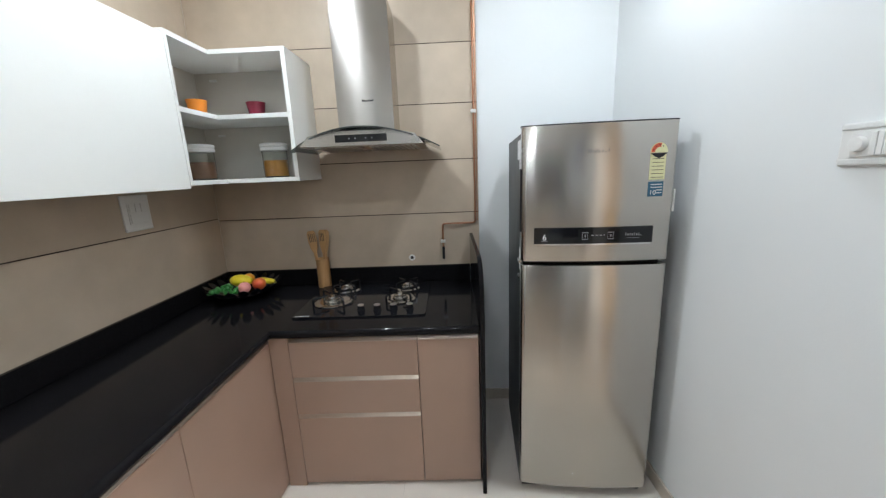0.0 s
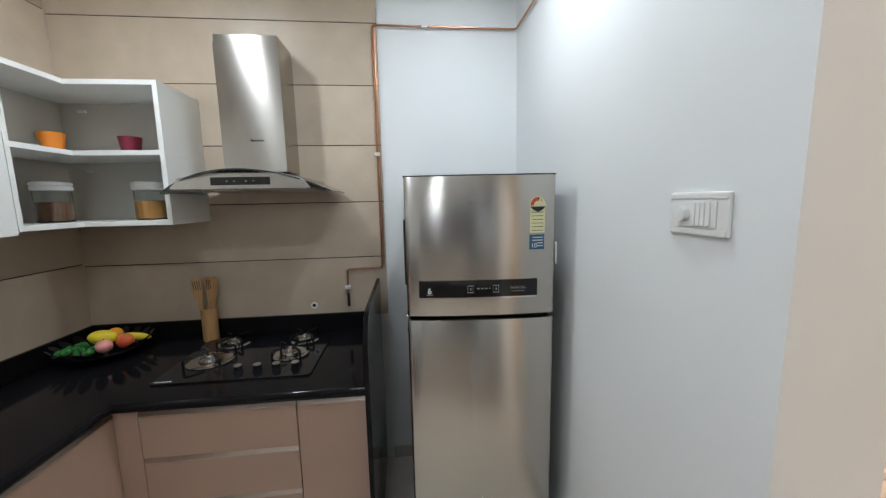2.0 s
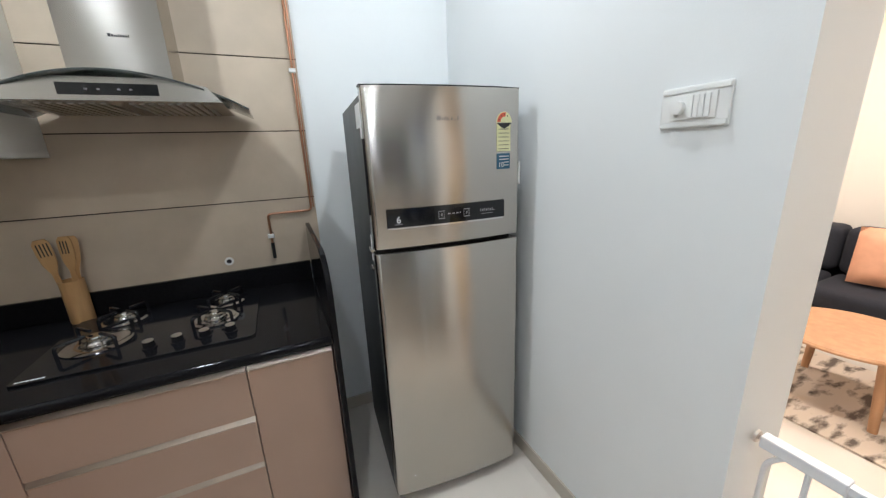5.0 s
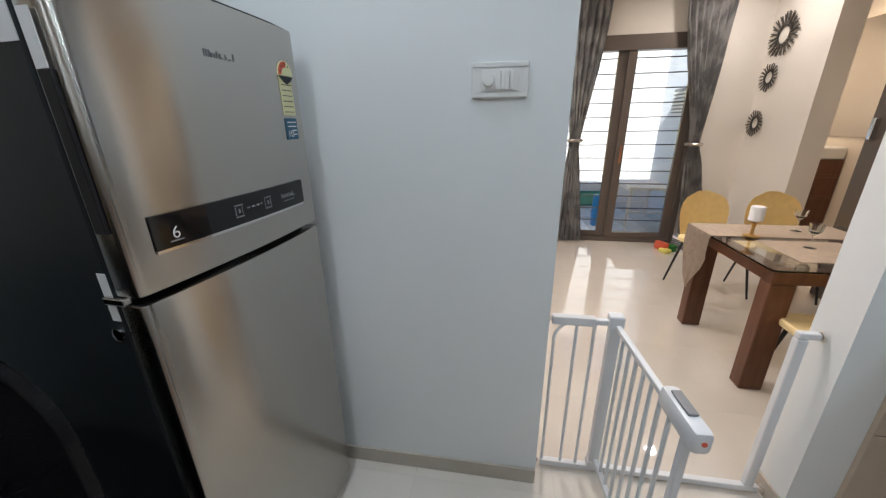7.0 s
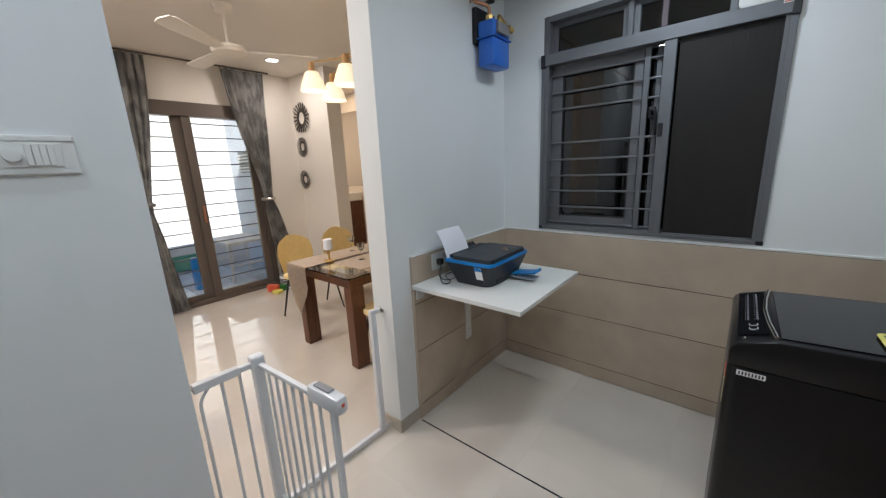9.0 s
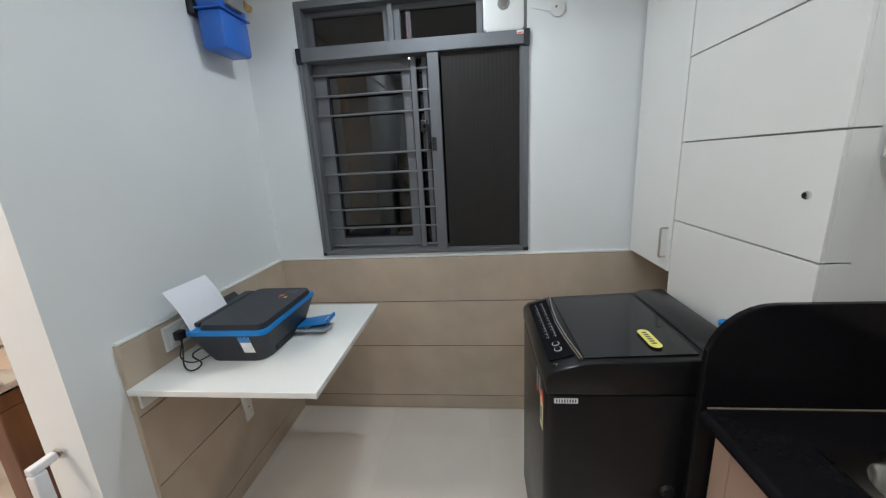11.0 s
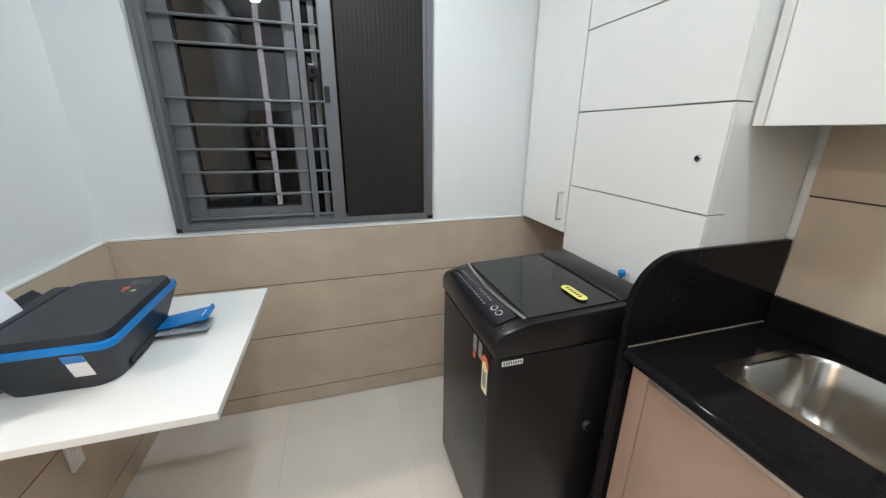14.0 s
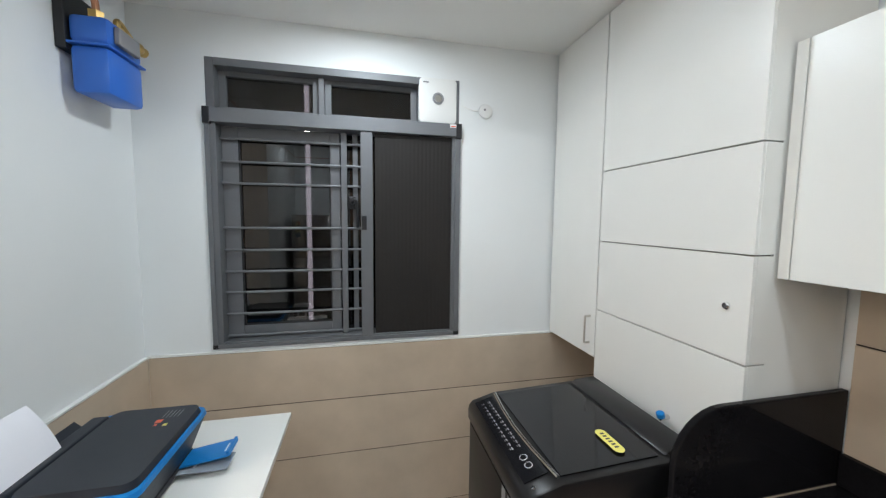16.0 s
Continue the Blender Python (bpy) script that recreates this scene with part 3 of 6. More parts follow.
for x in (-0.24, 0.24):
    part("foot", lathe([(0.0, 0.0), (0.02, 0.0), (0.02, 0.028), (0, 0.028)], 12, Matrix.Translation((x, 0.12, 0.001))), "black", fr)
    part("foot", lathe([(0.0, 0.0), (0.02, 0.0), (0.02, 0.028), (0, 0.028)], 12, Matrix.Translation((x, 0.6, 0.001))), "black", fr)


def curved_plate(x0, x1, z0, z1, lift, n=8):
    """A thin plate that follows the bow of the fridge doors."""
    b = bmesh.new()
    rows = []
    for i in range(n + 1):
        x = x0 + (x1 - x0) * i / n
        y = 0.014 - 0.014 * (1 - (x / 0.281) ** 2) - lift
        rows.append([b.verts.new((x, y + dy, z)) for dy, z in ((0, z0), (0, z1), (lift - 0.0006, z1), (lift - 0.0006, z0))])
    for p, q in zip(rows, rows[1:]):
        for k in range(4):
            b.faces.new([p[k], p[(k + 1) % 4], q[(k + 1) % 4], q[k]])
    b.faces.new(rows[0]), b.faces.new(rows[-1])
    return b


part("control_panel", curved_plate(-0.245, 0.222, 1.252, 1.318, 0.0035), "gloss_black", fd, "glossy black control strip")
part("panel_trim", curved_plate(-0.245, 0.215, 1.246, 1.2518, 0.004), "chrome", fd)
b = bmesh.new()
for x0, x1, z0, z1 in ((-0.217, -0.190, 1.262, 1.2645),
                       (0.115, 0.118, 1.282, 1.294), (0.122, 0.128, 1.282, 1.290), (0.132, 0.135, 1.282, 1.293), (0.139, 0.145, 1.282, 1.290), (0.149, 0.151, 1.282, 1.294), (0.156, 0.162, 1.282, 1.290), (0.166, 0.178, 1.282, 1.284), (0.166, 0.168, 1.282, 1.294), (0.12, 0.17, 1.272, 1.2735),
                       (-0.055, -0.053, 1.274, 1.294), (-0.034, -0.033, 1.274, 1.294), (-0.055, -0.030, 1.296, 1.299), (-0.055, -0.030, 1.269, 1.272), (-0.045, -0.040, 1.279, 1.289),
                       (0.045, 0.046, 1.274, 1.294), (0.066, 0.068, 1.274, 1.294), (0.045, 0.070, 1.296, 1.299), (0.045, 0.070, 1.269, 1.272), (0.055, 0.060, 1.279, 1.289),
                       (-0.018, -0.008, 1.284, 1.288), (-0.002, 0.008, 1.284, 1.288), (0.014, 0.024, 1.284, 1.288), (0.030, 0.034, 1.285, 1.289)):
    merge(b, curved_plate(x0, x1, z0, z1, 0.0045, 1))
part("panel_print", b, "greylabel", fd, "pale printed panel symbols")
b = bmesh.new()
for i, (dx, w, h) in enumerate(((0, 0.003, 0.014), (0.006, 0.003, 0.014), (0.012, 0.002, 0.014), (0.019, 0.002, 0.009), (0.026, 0.003, 0.009), (0.033, 0.002, 0.014), (0.040, 0.005, 0.002), (0.040, 0.002, 0.010), (0.051, 0.006, 0.002), (0.055, 0.002, 0.010), (0.064, 0.006, 0.002), (0.078, 0.002, 0.014))):
    merge(b, curved_plate(-0.045 + dx, -0.045 + dx + w, 1.612, 1.612 + h, 0.002, 1))
part("maker_mark", b, "greylabel", fd, "small grey maker mark")
lab = part("energy_label", curved_plate(0.19, 0.25, 1.50, 1.60, 0.0012, 2), "creamlabel", fd, "pale yellow energy label")
b = prism([(0.22 + 0.032 * math.cos(radians(a)), 1.602 + 0.038 * math.sin(radians(a))) for a in range(0, 181, 15)], "y", 0.0045, 0.0065)
part("star_arc", b, "creamlabel", fd, "pale rating arc on the label")
b = prism([(0.22 + k * math.cos(radians(a)), 1.604 + 1.15 * k * math.sin(radians(a))) for k, sweep in ((0.029, range(75, 181, 15)), (0.016, range(180, 74, -15))) for a in sweep], "y", 0.0035, 0.0044)
part("red_arc", b, "redlabel", fd, "red star segments")
part("dark_band", prism([(0.190, 1.600), (0.25, 1.600), (0.236, 1.588), (0.22, 1.580), (0.204, 1.588)], "y", 0.0030, 0.0043), "black", fd)
b = bmesh.new()
for x, z in ((0.199, 1.612), (0.207, 1.625), (0.220, 1.631), (0.233, 1.625)):
    merge(b, box(x - 0.002, x + 0.002, 0.0028, 0.0034, z - 0.002, z + 0.002))
for k in range(6):
    merge(b, curved_plate(0.197, 0.243, 1.508 + 0.014 * k, 1.510 + 0.014 * k, 0.0016, 1))
part("label_print", b, "black", fd)
part("inverter_label", curved_plate(0.19, 0.248, 1.435, 1.492, 0.0012, 2), "bluelabel", fd, "dark blue warranty label")
tx = bpy.data.curves.new("ten", "FONT")
tx.body, tx.size, tx.extrude = "10", 0.026, 0.0002
t6 = bpy.data.curves.new("six", "FONT")
t6.body, t6.size, t6.extrude = "6", 0.034, 0.0002
six = new("panel_number", t6)
six.data.materials.append(M["whitelabel"])
six.parent, six.matrix_basis = fd, pose(-0.212, 0.0015, 1.2685, 90, 0, -2)
ten = new("label_number", tx)
ten.data.materials.append(M["whitelabel"])
ten.parent, ten.matrix_basis = fd, pose(0.194, 0.0035, 1.442, 90, 0, 0)
b = bmesh.new()
for k in range(4):
    merge(b, curved_plate(0.20 if k > 1 else 0.222, 0.243, 1.447 + 0.011 * k, 1.450 + 0.011 * k, 0.0016, 1))
part("label_print", b, "whitelabel", fd)
part("grip_recess", box(-0.3005, -0.293, 0.032, 0.060, 1.30, 1.56, bevel=0.003), "black", fr, "black recessed door grip")
part("hinge", box(-0.302, -0.285, 0.05, 0.10, 1.159, 1.175, bevel=0.003), "chrome", fr)
part("side_label", box(-0.2935, -0.2918, 0.085, 0.19, 1.60, 1.68), "whitelabel", fr, "white printed side label")
part("side_label", box(-0.3005, -0.2985, 0.034, 0.058, 1.56, 1.64), "whitelabel", fr)
part("side_label", box(-0.2935, -0.2918, 0.085, 0.105, 1.12, 1.22), "whitelabel", fr)
part("door_lock", lathe([(0, 0), (0.014, 0), (0.014, 0.006), (0.009, 0.009), (0, 0.009)], 16, pose(-0.2925, 0.10, 1.09, 0, -90, 0)), "chrome", fr, smooth=True)
part("side_handle", box(0.2995, 0.308, 0.03, 0.06, 1.37, 1.46, bevel=0.004), "white", fr, "white plastic hook")

# ---- hob ----
hob = thing("gas_hob", (-0.39, 3.32, 0.8805), "black glass four-burner gas hob with chrome rings", "gas hob")
b = prism(rounded_rect(0.665, 0.50, 0.02), "z", 0.0, 0.008, bevel=0.002)
part("glass_plate", b, "gloss_black", hob)


def burner(x, y, r):
    ob = part("burner", lathe([(r * 0.52, 0.0085), (r, 0.0085), (r * 1.02, 0.012), (r * 0.9, 0.0165), (r * 0.62, 0.012), (r * 0.52, 0.012)], 32), "chrome", hob, "chrome burner with drip ring", Matrix.Translation((x, y, 0)), True)
    part("burner_head", lathe([(0, 0.0085), (r * 0.46, 0.0085), (r * 0.46, 0.022), (r * 0.40, 0.026), (r * 0.40, 0.034), (r * 0.30, 0.037), (0, 0.037)], 24), "steel", ob, smooth=True)
    part("burner_cap", lathe([(0, 0.0372), (r * 0.27, 0.0372), (r * 0.25, 0.042), (0, 0.043)], 20), "chrome", ob, smooth=True)
    for k in range(4):
        a = radians(45 + 90 * k)
        c, s = math.cos(a), math.sin(a)
        pts = smooth_path([(c * r * 1.12, s * r * 1.12, 0.009), (c * r * 1.12, s * r * 1.12, 0.052), (c * r * 0.30, s * r * 0.30, 0.052)], 0.012, 3)
        part("pan_support", tube(pts, 0.0058, 8), "gloss_black", ob, smooth=True)


burner(-0.185, -0.04, 0.100)
burner(-0.165, 0.165, 0.078)
burner(0.180, -0.02, 0.082)
burner(0.200, 0.165, 0.074)
for x in (0.0, 0.083, 0.166, 0.249):
    k = part("knob", lathe([(0, 0.0085), (0.022, 0.0085), (0.022, 0.012), (0.018, 0.014), (0.016, 0.034), (0, 0.035)], 20), "gloss_black", hob, "black burner knob", Matrix.Translation((x, -0.175, 0)), True)
    part("knob_cap", lathe([(0, 0.0352), (0.0165, 0.0352), (0.016, 0.038), (0, 0.0385)], 20), "alu", k, "champagne metal knob cap")
b = bmesh.new()
for k in range(6):
    box(-0.315 + k * 0.012, -0.306 + k * 0.012, -0.238, -0.231, 0.0082, 0.0086, bm=b)
part("maker_mark", b, "whitelabel", hob)

# ---- hood ----
hood = thing("cooker_hood", (-0.335, YC - 0.002, 1.70), "stainless steel chimney hood with a curved glass canopy", "cooker hood")
part("chimney", box(-0.166, 0.134, -0.215, 0, 0.09, 0.700, bevel=0.002), "steel", hood, "tall brushed steel duct cover")
part("chimney_upper", box(-0.162, 0.130, -0.211, 0, 0.7005, 0.735, bevel=0.001), "steel", hood)
out = [(-0.30, 0.0), (0.30, 0.0), (0.26, 0.05), (0.15, 0.072), (-0.15, 0.072), (-0.26, 0.05)]
part("steel_body", prism(out, "y", -0.44, -0.005, bevel=0.002), "steel", hood)


def glass_canopy():
    b = bmesh.new()
    n, rows = 24, []
    for i in range(n + 1):
        u = -1 + 2 * i / n
        x = 0.375 * u
        z = 0.086 - 0.095 * u * u
        yf = -0.49 + 0.11 * u * u
        rows.append([b.verts.new(p) for p in ((x, yf, z), (x, -0.02, z), (x, -0.02, z - 0.006), (x, yf, z - 0.006))])
    for p, q in zip(rows, rows[1:]):
        for k in range(4):
            b.faces.new([p[k], p[(k + 1) % 4], q[(k + 1) % 4], q[k]])
    b.faces.new(rows[0]), b.faces.new(rows[-1])
    return b


M["canopy"] = material("dark_edged_glass", (0.10, 0.12, 0.12), 0.03, vary=0, trans=0.6)
part("glass_canopy", glass_canopy(), "canopy", hood, "curved smoky glass canopy", smooth=True)
part("display", box(-0.125, 0.125, -0.4425, -0.4405, 0.018, 0.052, bevel=0.0008), "gloss_black", hood, "black touch control display")
b = bmesh.new()
for x in (-0.06, -0.03, 0.02, 0.05):
    box(x, x + 0.008, -0.4432, -0.4426, 0.032, 0.037, bm=b)
part("display_symbols", b, "greylabel", hood)
for sx in (-1, 1):
    for k in range(9):
        part("filter_slat", box(sx * 0.03 + sx * k * 0.026, sx * 0.03 + sx * (k * 0.026 + 0.014), -0.40, -0.06, -0.004, -0.0005), "alu", hood)
b = bmesh.new()
for i, (dx, w, h) in enumerate(((0, 0.008, 0.010), (0.010, 0.005, 0.009), (0.017, 0.003, 0.006), (0.022, 0.005, 0.006), (0.029, 0.003, 0.009), (0.034, 0.005, 0.009), (0.041, 0.006, 0.007), (0.049, 0.006, 0.007), (0.057, 0.003, 0.010))):
    box(-0.03 + dx, -0.03 + dx + w, -0.2162, -0.2152, 0.24, 0.24 + h, bm=b)
part("maker_mark", b, "black", hood, "small dark maker mark")

# ---- copper gas pipe, tap stub, drain hole ----
pipe = thing("copper_gas_pipe", (0.235, YC - 0.012, 1.3), "thin copper gas pipe clipped along the kitchen wall", "pipe")
px, py = 0.235, YC - 0.012
pts = smooth_path([(0.03, py, 1.06), (0.03, py, 1.245), (px, py, 1.245), (px, py, 2.585), (XR - 0.012, YC - 0.008, 2.585), (XR - 0.012, 2.4, 2.585), (XR - 0.012, 1.2, 2.575), (XR - 0.012, 0.36, 2.575), (XR - 0.012, 0.36, 2.46)], 0.02, 4)
part("tube", tube([Vector(p) - Vector((0.235, py, 1.3)) for p in pts], 0.0055, 8), "copper", pipe, smooth=True)
pts = smooth_path([(px + 0.012, py, 1.26), (px + 0.012, py, 2.57)], 0.02, 2)
part("second_tube", tube([Vector(p) - Vector((0.235, py, 1.3)) for p in pts], 0.0028, 8), "copper", pipe, smooth=True)
part("dark_end", rod((0.03 - 0.235, 0, 1.02 - 1.3), (0.03 - 0.235, 0, 1.10 - 1.3), 0.008, 8), "iron", pipe)
for x, z in ((0.03, 1.135), (px, 1.90), (0.52, 2.585)):
    part("pipe_clip", box(x - 0.235 - 0.016, x - 0.235 + 0.014, -0.012, 0.011, z - 1.3 - 0.01, z - 1.3 + 0.01, bevel=0.003), "white", pipe, "white plastic pipe clip")
hole = thing("wall_outlet_ring", (-0.173, YC - 0.001, 1.033), "small white ring round a dark wall outlet", "wall fitting")
part("ring", lathe([(0.011, 0.0), (0.02, 0.0), (0.02, 0.006), (0.011, 0.007)], 20, pose(0, 0, 0, 90, 0, 0)), "white", hole, smooth=True)
part("plug", lathe([(0, 0.0), (0.0108, 0.0), (0.0108, 0.004), (0, 0.004)], 16, pose(0, 0, 0, 90, 0, 0)), "black", hole)


# ---- switch plates ----
def switch_plate(name, m, w, h, label, rows):
    """Plate in its own x-z plane facing -y."""
    ob = thing(name, (0, 0, 0), label, "switch")
    ob.matrix_world = m
    part("plate", box(-w / 2, w / 2, -0.009, 0, -h / 2, h / 2, bevel=0.004), "white", ob, "glossy white plastic plate")
    for sz in (-1, 1):
        part("plate_rib", box(-w / 2 + 0.003, w / 2 - 0.003, -0.0115, -0.0092, sz * (h / 2 - 0.009) - 0.006, sz * (h / 2 - 0.009) + 0.006, bevel=0.002), "white", ob)
    part("inner_frame", box(-w * 0.33, w * 0.33, -0.0125, -0.0092, -h * 0.30, h * 0.30, bevel=0.001), "white", ob)
    for kind, x0, x1, z0, z1 in rows:
        if kind == "dial":
            part("fan_dial", lathe([(0, 0), (0.017, 0), (0.016, 0.014), (0, 0.016)], 20, pose((x0 + x1) / 2, -0.0128, (z0 + z1) / 2, 90, 0, 0)), "white", ob, "round white regulator dial", smooth=True)
        else:
            part(kind, box(x0 + 0.0008, x1 - 0.0008, -0.0165, -0.0128, z0, z1, bevel=0.0012), "white", ob)
    return ob


switch_plate("switch_plate", pose(XR - 0.0005, 2.289, 1.588, 0, 0, 90) @ pose(0, 0, 0, 0, 0, 180), 0.165, 0.098, "white modular switch plate with a round fan dial",
             [("dial", -0.050, -0.014, -0.02, 0.02), ("rocker", -0.010, 0.003, -0.026, 0.026), ("rocker", 0.003, 0.016, -0.026, 0.026), ("rocker", 0.016, 0.029, -0.026, 0.026), ("rocker", 0.029, 0.042, -0.026, 0.026)])
switch_plate("socket_plate", pose(XL + 0.0015, 3.075, 1.43, 0, 0, 90), 0.15, 0.165, "white two-row switch and socket plate on beige tiles",
             [("rocker", -0.045, -0.015, 0.005, 0.045), ("rocker", -0.013, 0.015, 0.005, 0.045), ("rocker", 0.017, 0.045, 0.005, 0.045), ("rocker", -0.045, 0.045, -0.045, -0.003)])
sp = switch_plate("wall_socket", pose(XT - 0.0005, 0.775, 0.965, 0, 0, -90), 0.12, 0.10, "white wall socket with a black plug beside the printer",
                  [("rocker", 0.01, 0.035, -0.02, 0.02)])
part("plug", box(-0.03, 0.005, -0.045, -0.013, -0.018, 0.018, bevel=0.006), "black", sp, "black power plug")

# ---- utensil holder ----
uh = thing("utensil_holder", (-0.728, 3.592, 0.8805), "tall wooden holder with wooden slotted spoons", "utensil holder")
uh.matrix_world = uh.matrix_world @ Matrix.Diagonal((1, 1, 1.10, 1))
part("pot", lathe([(0, 0), (0.038, 0), (0.040, 0.004), (0.040, 0.165), (0.036, 0.165), (0.035, 0.01), (0, 0.01)], 24), "beech", uh, smooth=True)


def spatula(dx, dy, tilt, turn, slots, w=0.06):
    ob = part("spoon", prism([(-0.007, 0.012), (0.007, 0.012), (0.009, 0.20), (w * 0.42, 0.235), (w * 0.5, 0.275), (w * 0.48, 0.315), (w * 0.3, 0.328), (-w * 0.3, 0.328), (-w * 0.48, 0.315), (-w * 0.5, 0.275), (-w * 0.42, 0.235), (-0.009, 0.20)], "y", -0.004, 0.004, bevel=0.0015),
              "beech", uh, "wooden slotted spoon", pose(dx, dy, 0, 0, tilt, 0) @ pose(0, 0, 0, 0, 0, turn))
    for k in range(slots):
        part("slot", box(-w * 0.3 + k * w * 0.2, -w * 0.3 + k * w * 0.2 + 0.004, -0.0046, 0.0046, 0.265, 0.312), "iron", ob)


spatula(-0.012, -0.008, -7, 8, 4, 0.052)
spatula(0.010, 0.004, 1, -6, 3, 0.048)
spatula(0.004, 0.012, 5, 25, 0, 0.044)

# ---- fruit bowl ----
fb = thing("fruit_bowl", (-1.155, 3.43, 0.8805), "black leaf-rimmed bowl of artificial fruit in the counter corner", "fruit bowl")
part("dish", lathe([(0, 0), (0.06, 0), (0.065, 0.006), (0.12, 0.028), (0.155, 0.045), (0.152, 0.049), (0.11, 0.034), (0.05, 0.012), (0, 0.010)], 36), "gloss_black", fb, smooth=True)
leaf = None
for k in range(18):
    a = 360 * k / 18
    b = bmesh.new()
    outl = [(0.14, -0.012), (0.165, -0.024), (0.19, -0.020), (0.207, 0.0), (0.19, 0.020), (0.165, 0.024), (0.14, 0.012)]
    if leaf is None:
        vs = [b.verts.new((x, y, 0.045 + (x - 0.14) * 0.75)) for x, y in outl]
        ws = [b.verts.new((x, y, 0.041 + (x - 0.14) * 0.75)) for x, y in outl]
        b.faces.new(vs), b.faces.new(ws)
        for i in range(7):
            b.faces.new([vs[i], vs[(i + 1) % 7], ws[(i + 1) % 7], ws[i]])
        lf = part("rim_leaf", b, "gloss_black", fb, m=pose(0, 0, 0, 0, 0, a))
        leaf = lf.data
    else:
        b.free()
        part("rim_leaf", leaf, None, fb, m=pose(0, 0, 0, 0, 0, a))


def fruit(name, mat, x, y, z, rx, ry, rz, rot, label):
    ob = thing(name, (-1.155 + x, 3.43 + y, 0.892 + z), label, "fruit", "fruit in the bowl")
    b = bmesh.new()
    bmesh.ops.create_uvsphere(b, u_segments=20, v_segments=12, radius=1, matrix=pose(0, 0, 0, *rot) @ Matrix.Diagonal((rx, ry, rz, 1)))
    for v in b.verts:
        v.co *= 1 + 0.03 * noise.noise(v.co * 12)
    part("flesh", b, mat, ob, smooth=True)
    part("stem", rod((0, 0, rz * 0.9), (0.004, 0, rz * 1.15), 0.002, 6), "wood", ob)
    return ob


fruit("mango", "yellowfruit", -0.02, 0.02, 0.085, 0.062, 0.036, 0.036, (0, 5, 10), "yellow green plastic mango on the fruit pile")
fruit("apple", "redfruit", 0.085, 0.02, 0.062, 0.038, 0.038, 0.036, (0, 0, 0), "red plastic apple with an orange side")
fruit("peach", "pinkfruit", 0.03, -0.04, 0.060, 0.034, 0.034, 0.032, (0, 0, 0), "pink plastic peach among the fruit")
fruit("orange", "orangefruit", -0.02, 0.10, 0.072, 0.034, 0.034, 0.034, (0, 0, 0), "orange plastic fruit at the back of the bowl")
fruit("banana", "yellowfruit", 0.10, 0.08, 0.062, 0.060, 0.018, 0.018, (0, 20, 35), "yellow plastic banana tip at the bowl rim")
gr = thing("grapes", (-1.215, 3.36, 0.892 + 0.035), "bunch of shiny green plastic grapes in the bowl", "fruit", "fruit in the bowl")
b = bmesh.new()
rnd = random.Random(4)
for k in range(46):
    u = rnd.random()
    x, y = rnd.uniform(-0.085, 0.07), rnd.uniform(-0.04, 0.04)
    z = 0.012 + 0.036 * (1 - abs(x) / 0.1) * rnd.random()
    bmesh.ops.create_icosphere(b, subdivisions=2, radius=0.0115, matrix=Matrix.Translation((x, y, z)))
part("berries", b, "green", gr, smooth=True)

# ---- kitchen window ----
WY = YB - 0.06
win = tagged(new("window_kitchen"), "grey aluminium window with grille bars and an insect screen", "window", kind="structure")
win.matrix_world = pose(0, WY, 0)
BZ = 2.165
part("window_frame", box(WX0, WX0 + 0.035, -0.06, 0.05, WZ0, WZ1, bevel=0.002), "graywin", win)
part("window_frame", box(WX1 - 0.035, WX1, -0.06, 0.05, WZ0, WZ1, bevel=0.002), "graywin", win)
part("window_frame", box(WX0 + 0.036, WX1 - 0.036, -0.06, 0.05, WZ1 - 0.035, WZ1, bevel=0.002), "graywin", win)
part("window_frame", box(WX0 + 0.036, WX1 - 0.036, -0.06, 0.05, WZ0, WZ0 + 0.03, bevel=0.002), "graywin", win)
part("transom", box(WX0 - 0.01, WX1 + 0.01, -0.02, 0.066, BZ - 0.045, BZ + 0.02, bevel=0.003), "graywin", win, "thick grey transom rail")
for x in (WX0 - 0.012, WX1 - 0.018):
    part("corner_cap", box(x, x + 0.03, -0.01, 0.069, BZ - 0.055, BZ + 0.022, bevel=0.003), "black", win, "black plastic corner cap")
    part("corner_cap", box(x, x + 0.03, 0.0, 0.056, WZ0 - 0.002, WZ0 + 0.022, bevel=0.003), "black", win)
part("screen_stile", box(WX0 - 0.008, WX0 + 0.02, 0.051, 0.062, WZ0 + 0.02, BZ - 0.055, bevel=0.002), "graywin", win)
part("screen_stile", box(WX1 - 0.012, WX1 + 0.008, 0.051, 0.062, WZ0 + 0.02, BZ - 0.055, bevel=0.002), "graywin", win)
part("screen_rail", box(WX0 + 0.021, WX1 - 0.013, 0.051, 0.062, WZ0 + 0.002, WZ0 + 0.022, bevel=0.002), "graywin", win)
SXM = 0.03
part("screen_edge", box(SXM - 0.02, SXM + 0.040, 0.020, 0.060, WZ0 + 0.023, BZ - 0.046, bevel=0.004), "graywin", win, "grey sliding screen edge bar")
part("screen_pull", box(SXM + 0.012, SXM + 0.036, 0.0602, 0.066, 1.63, 1.70, bevel=0.002), "black", win, "small black screen pull")
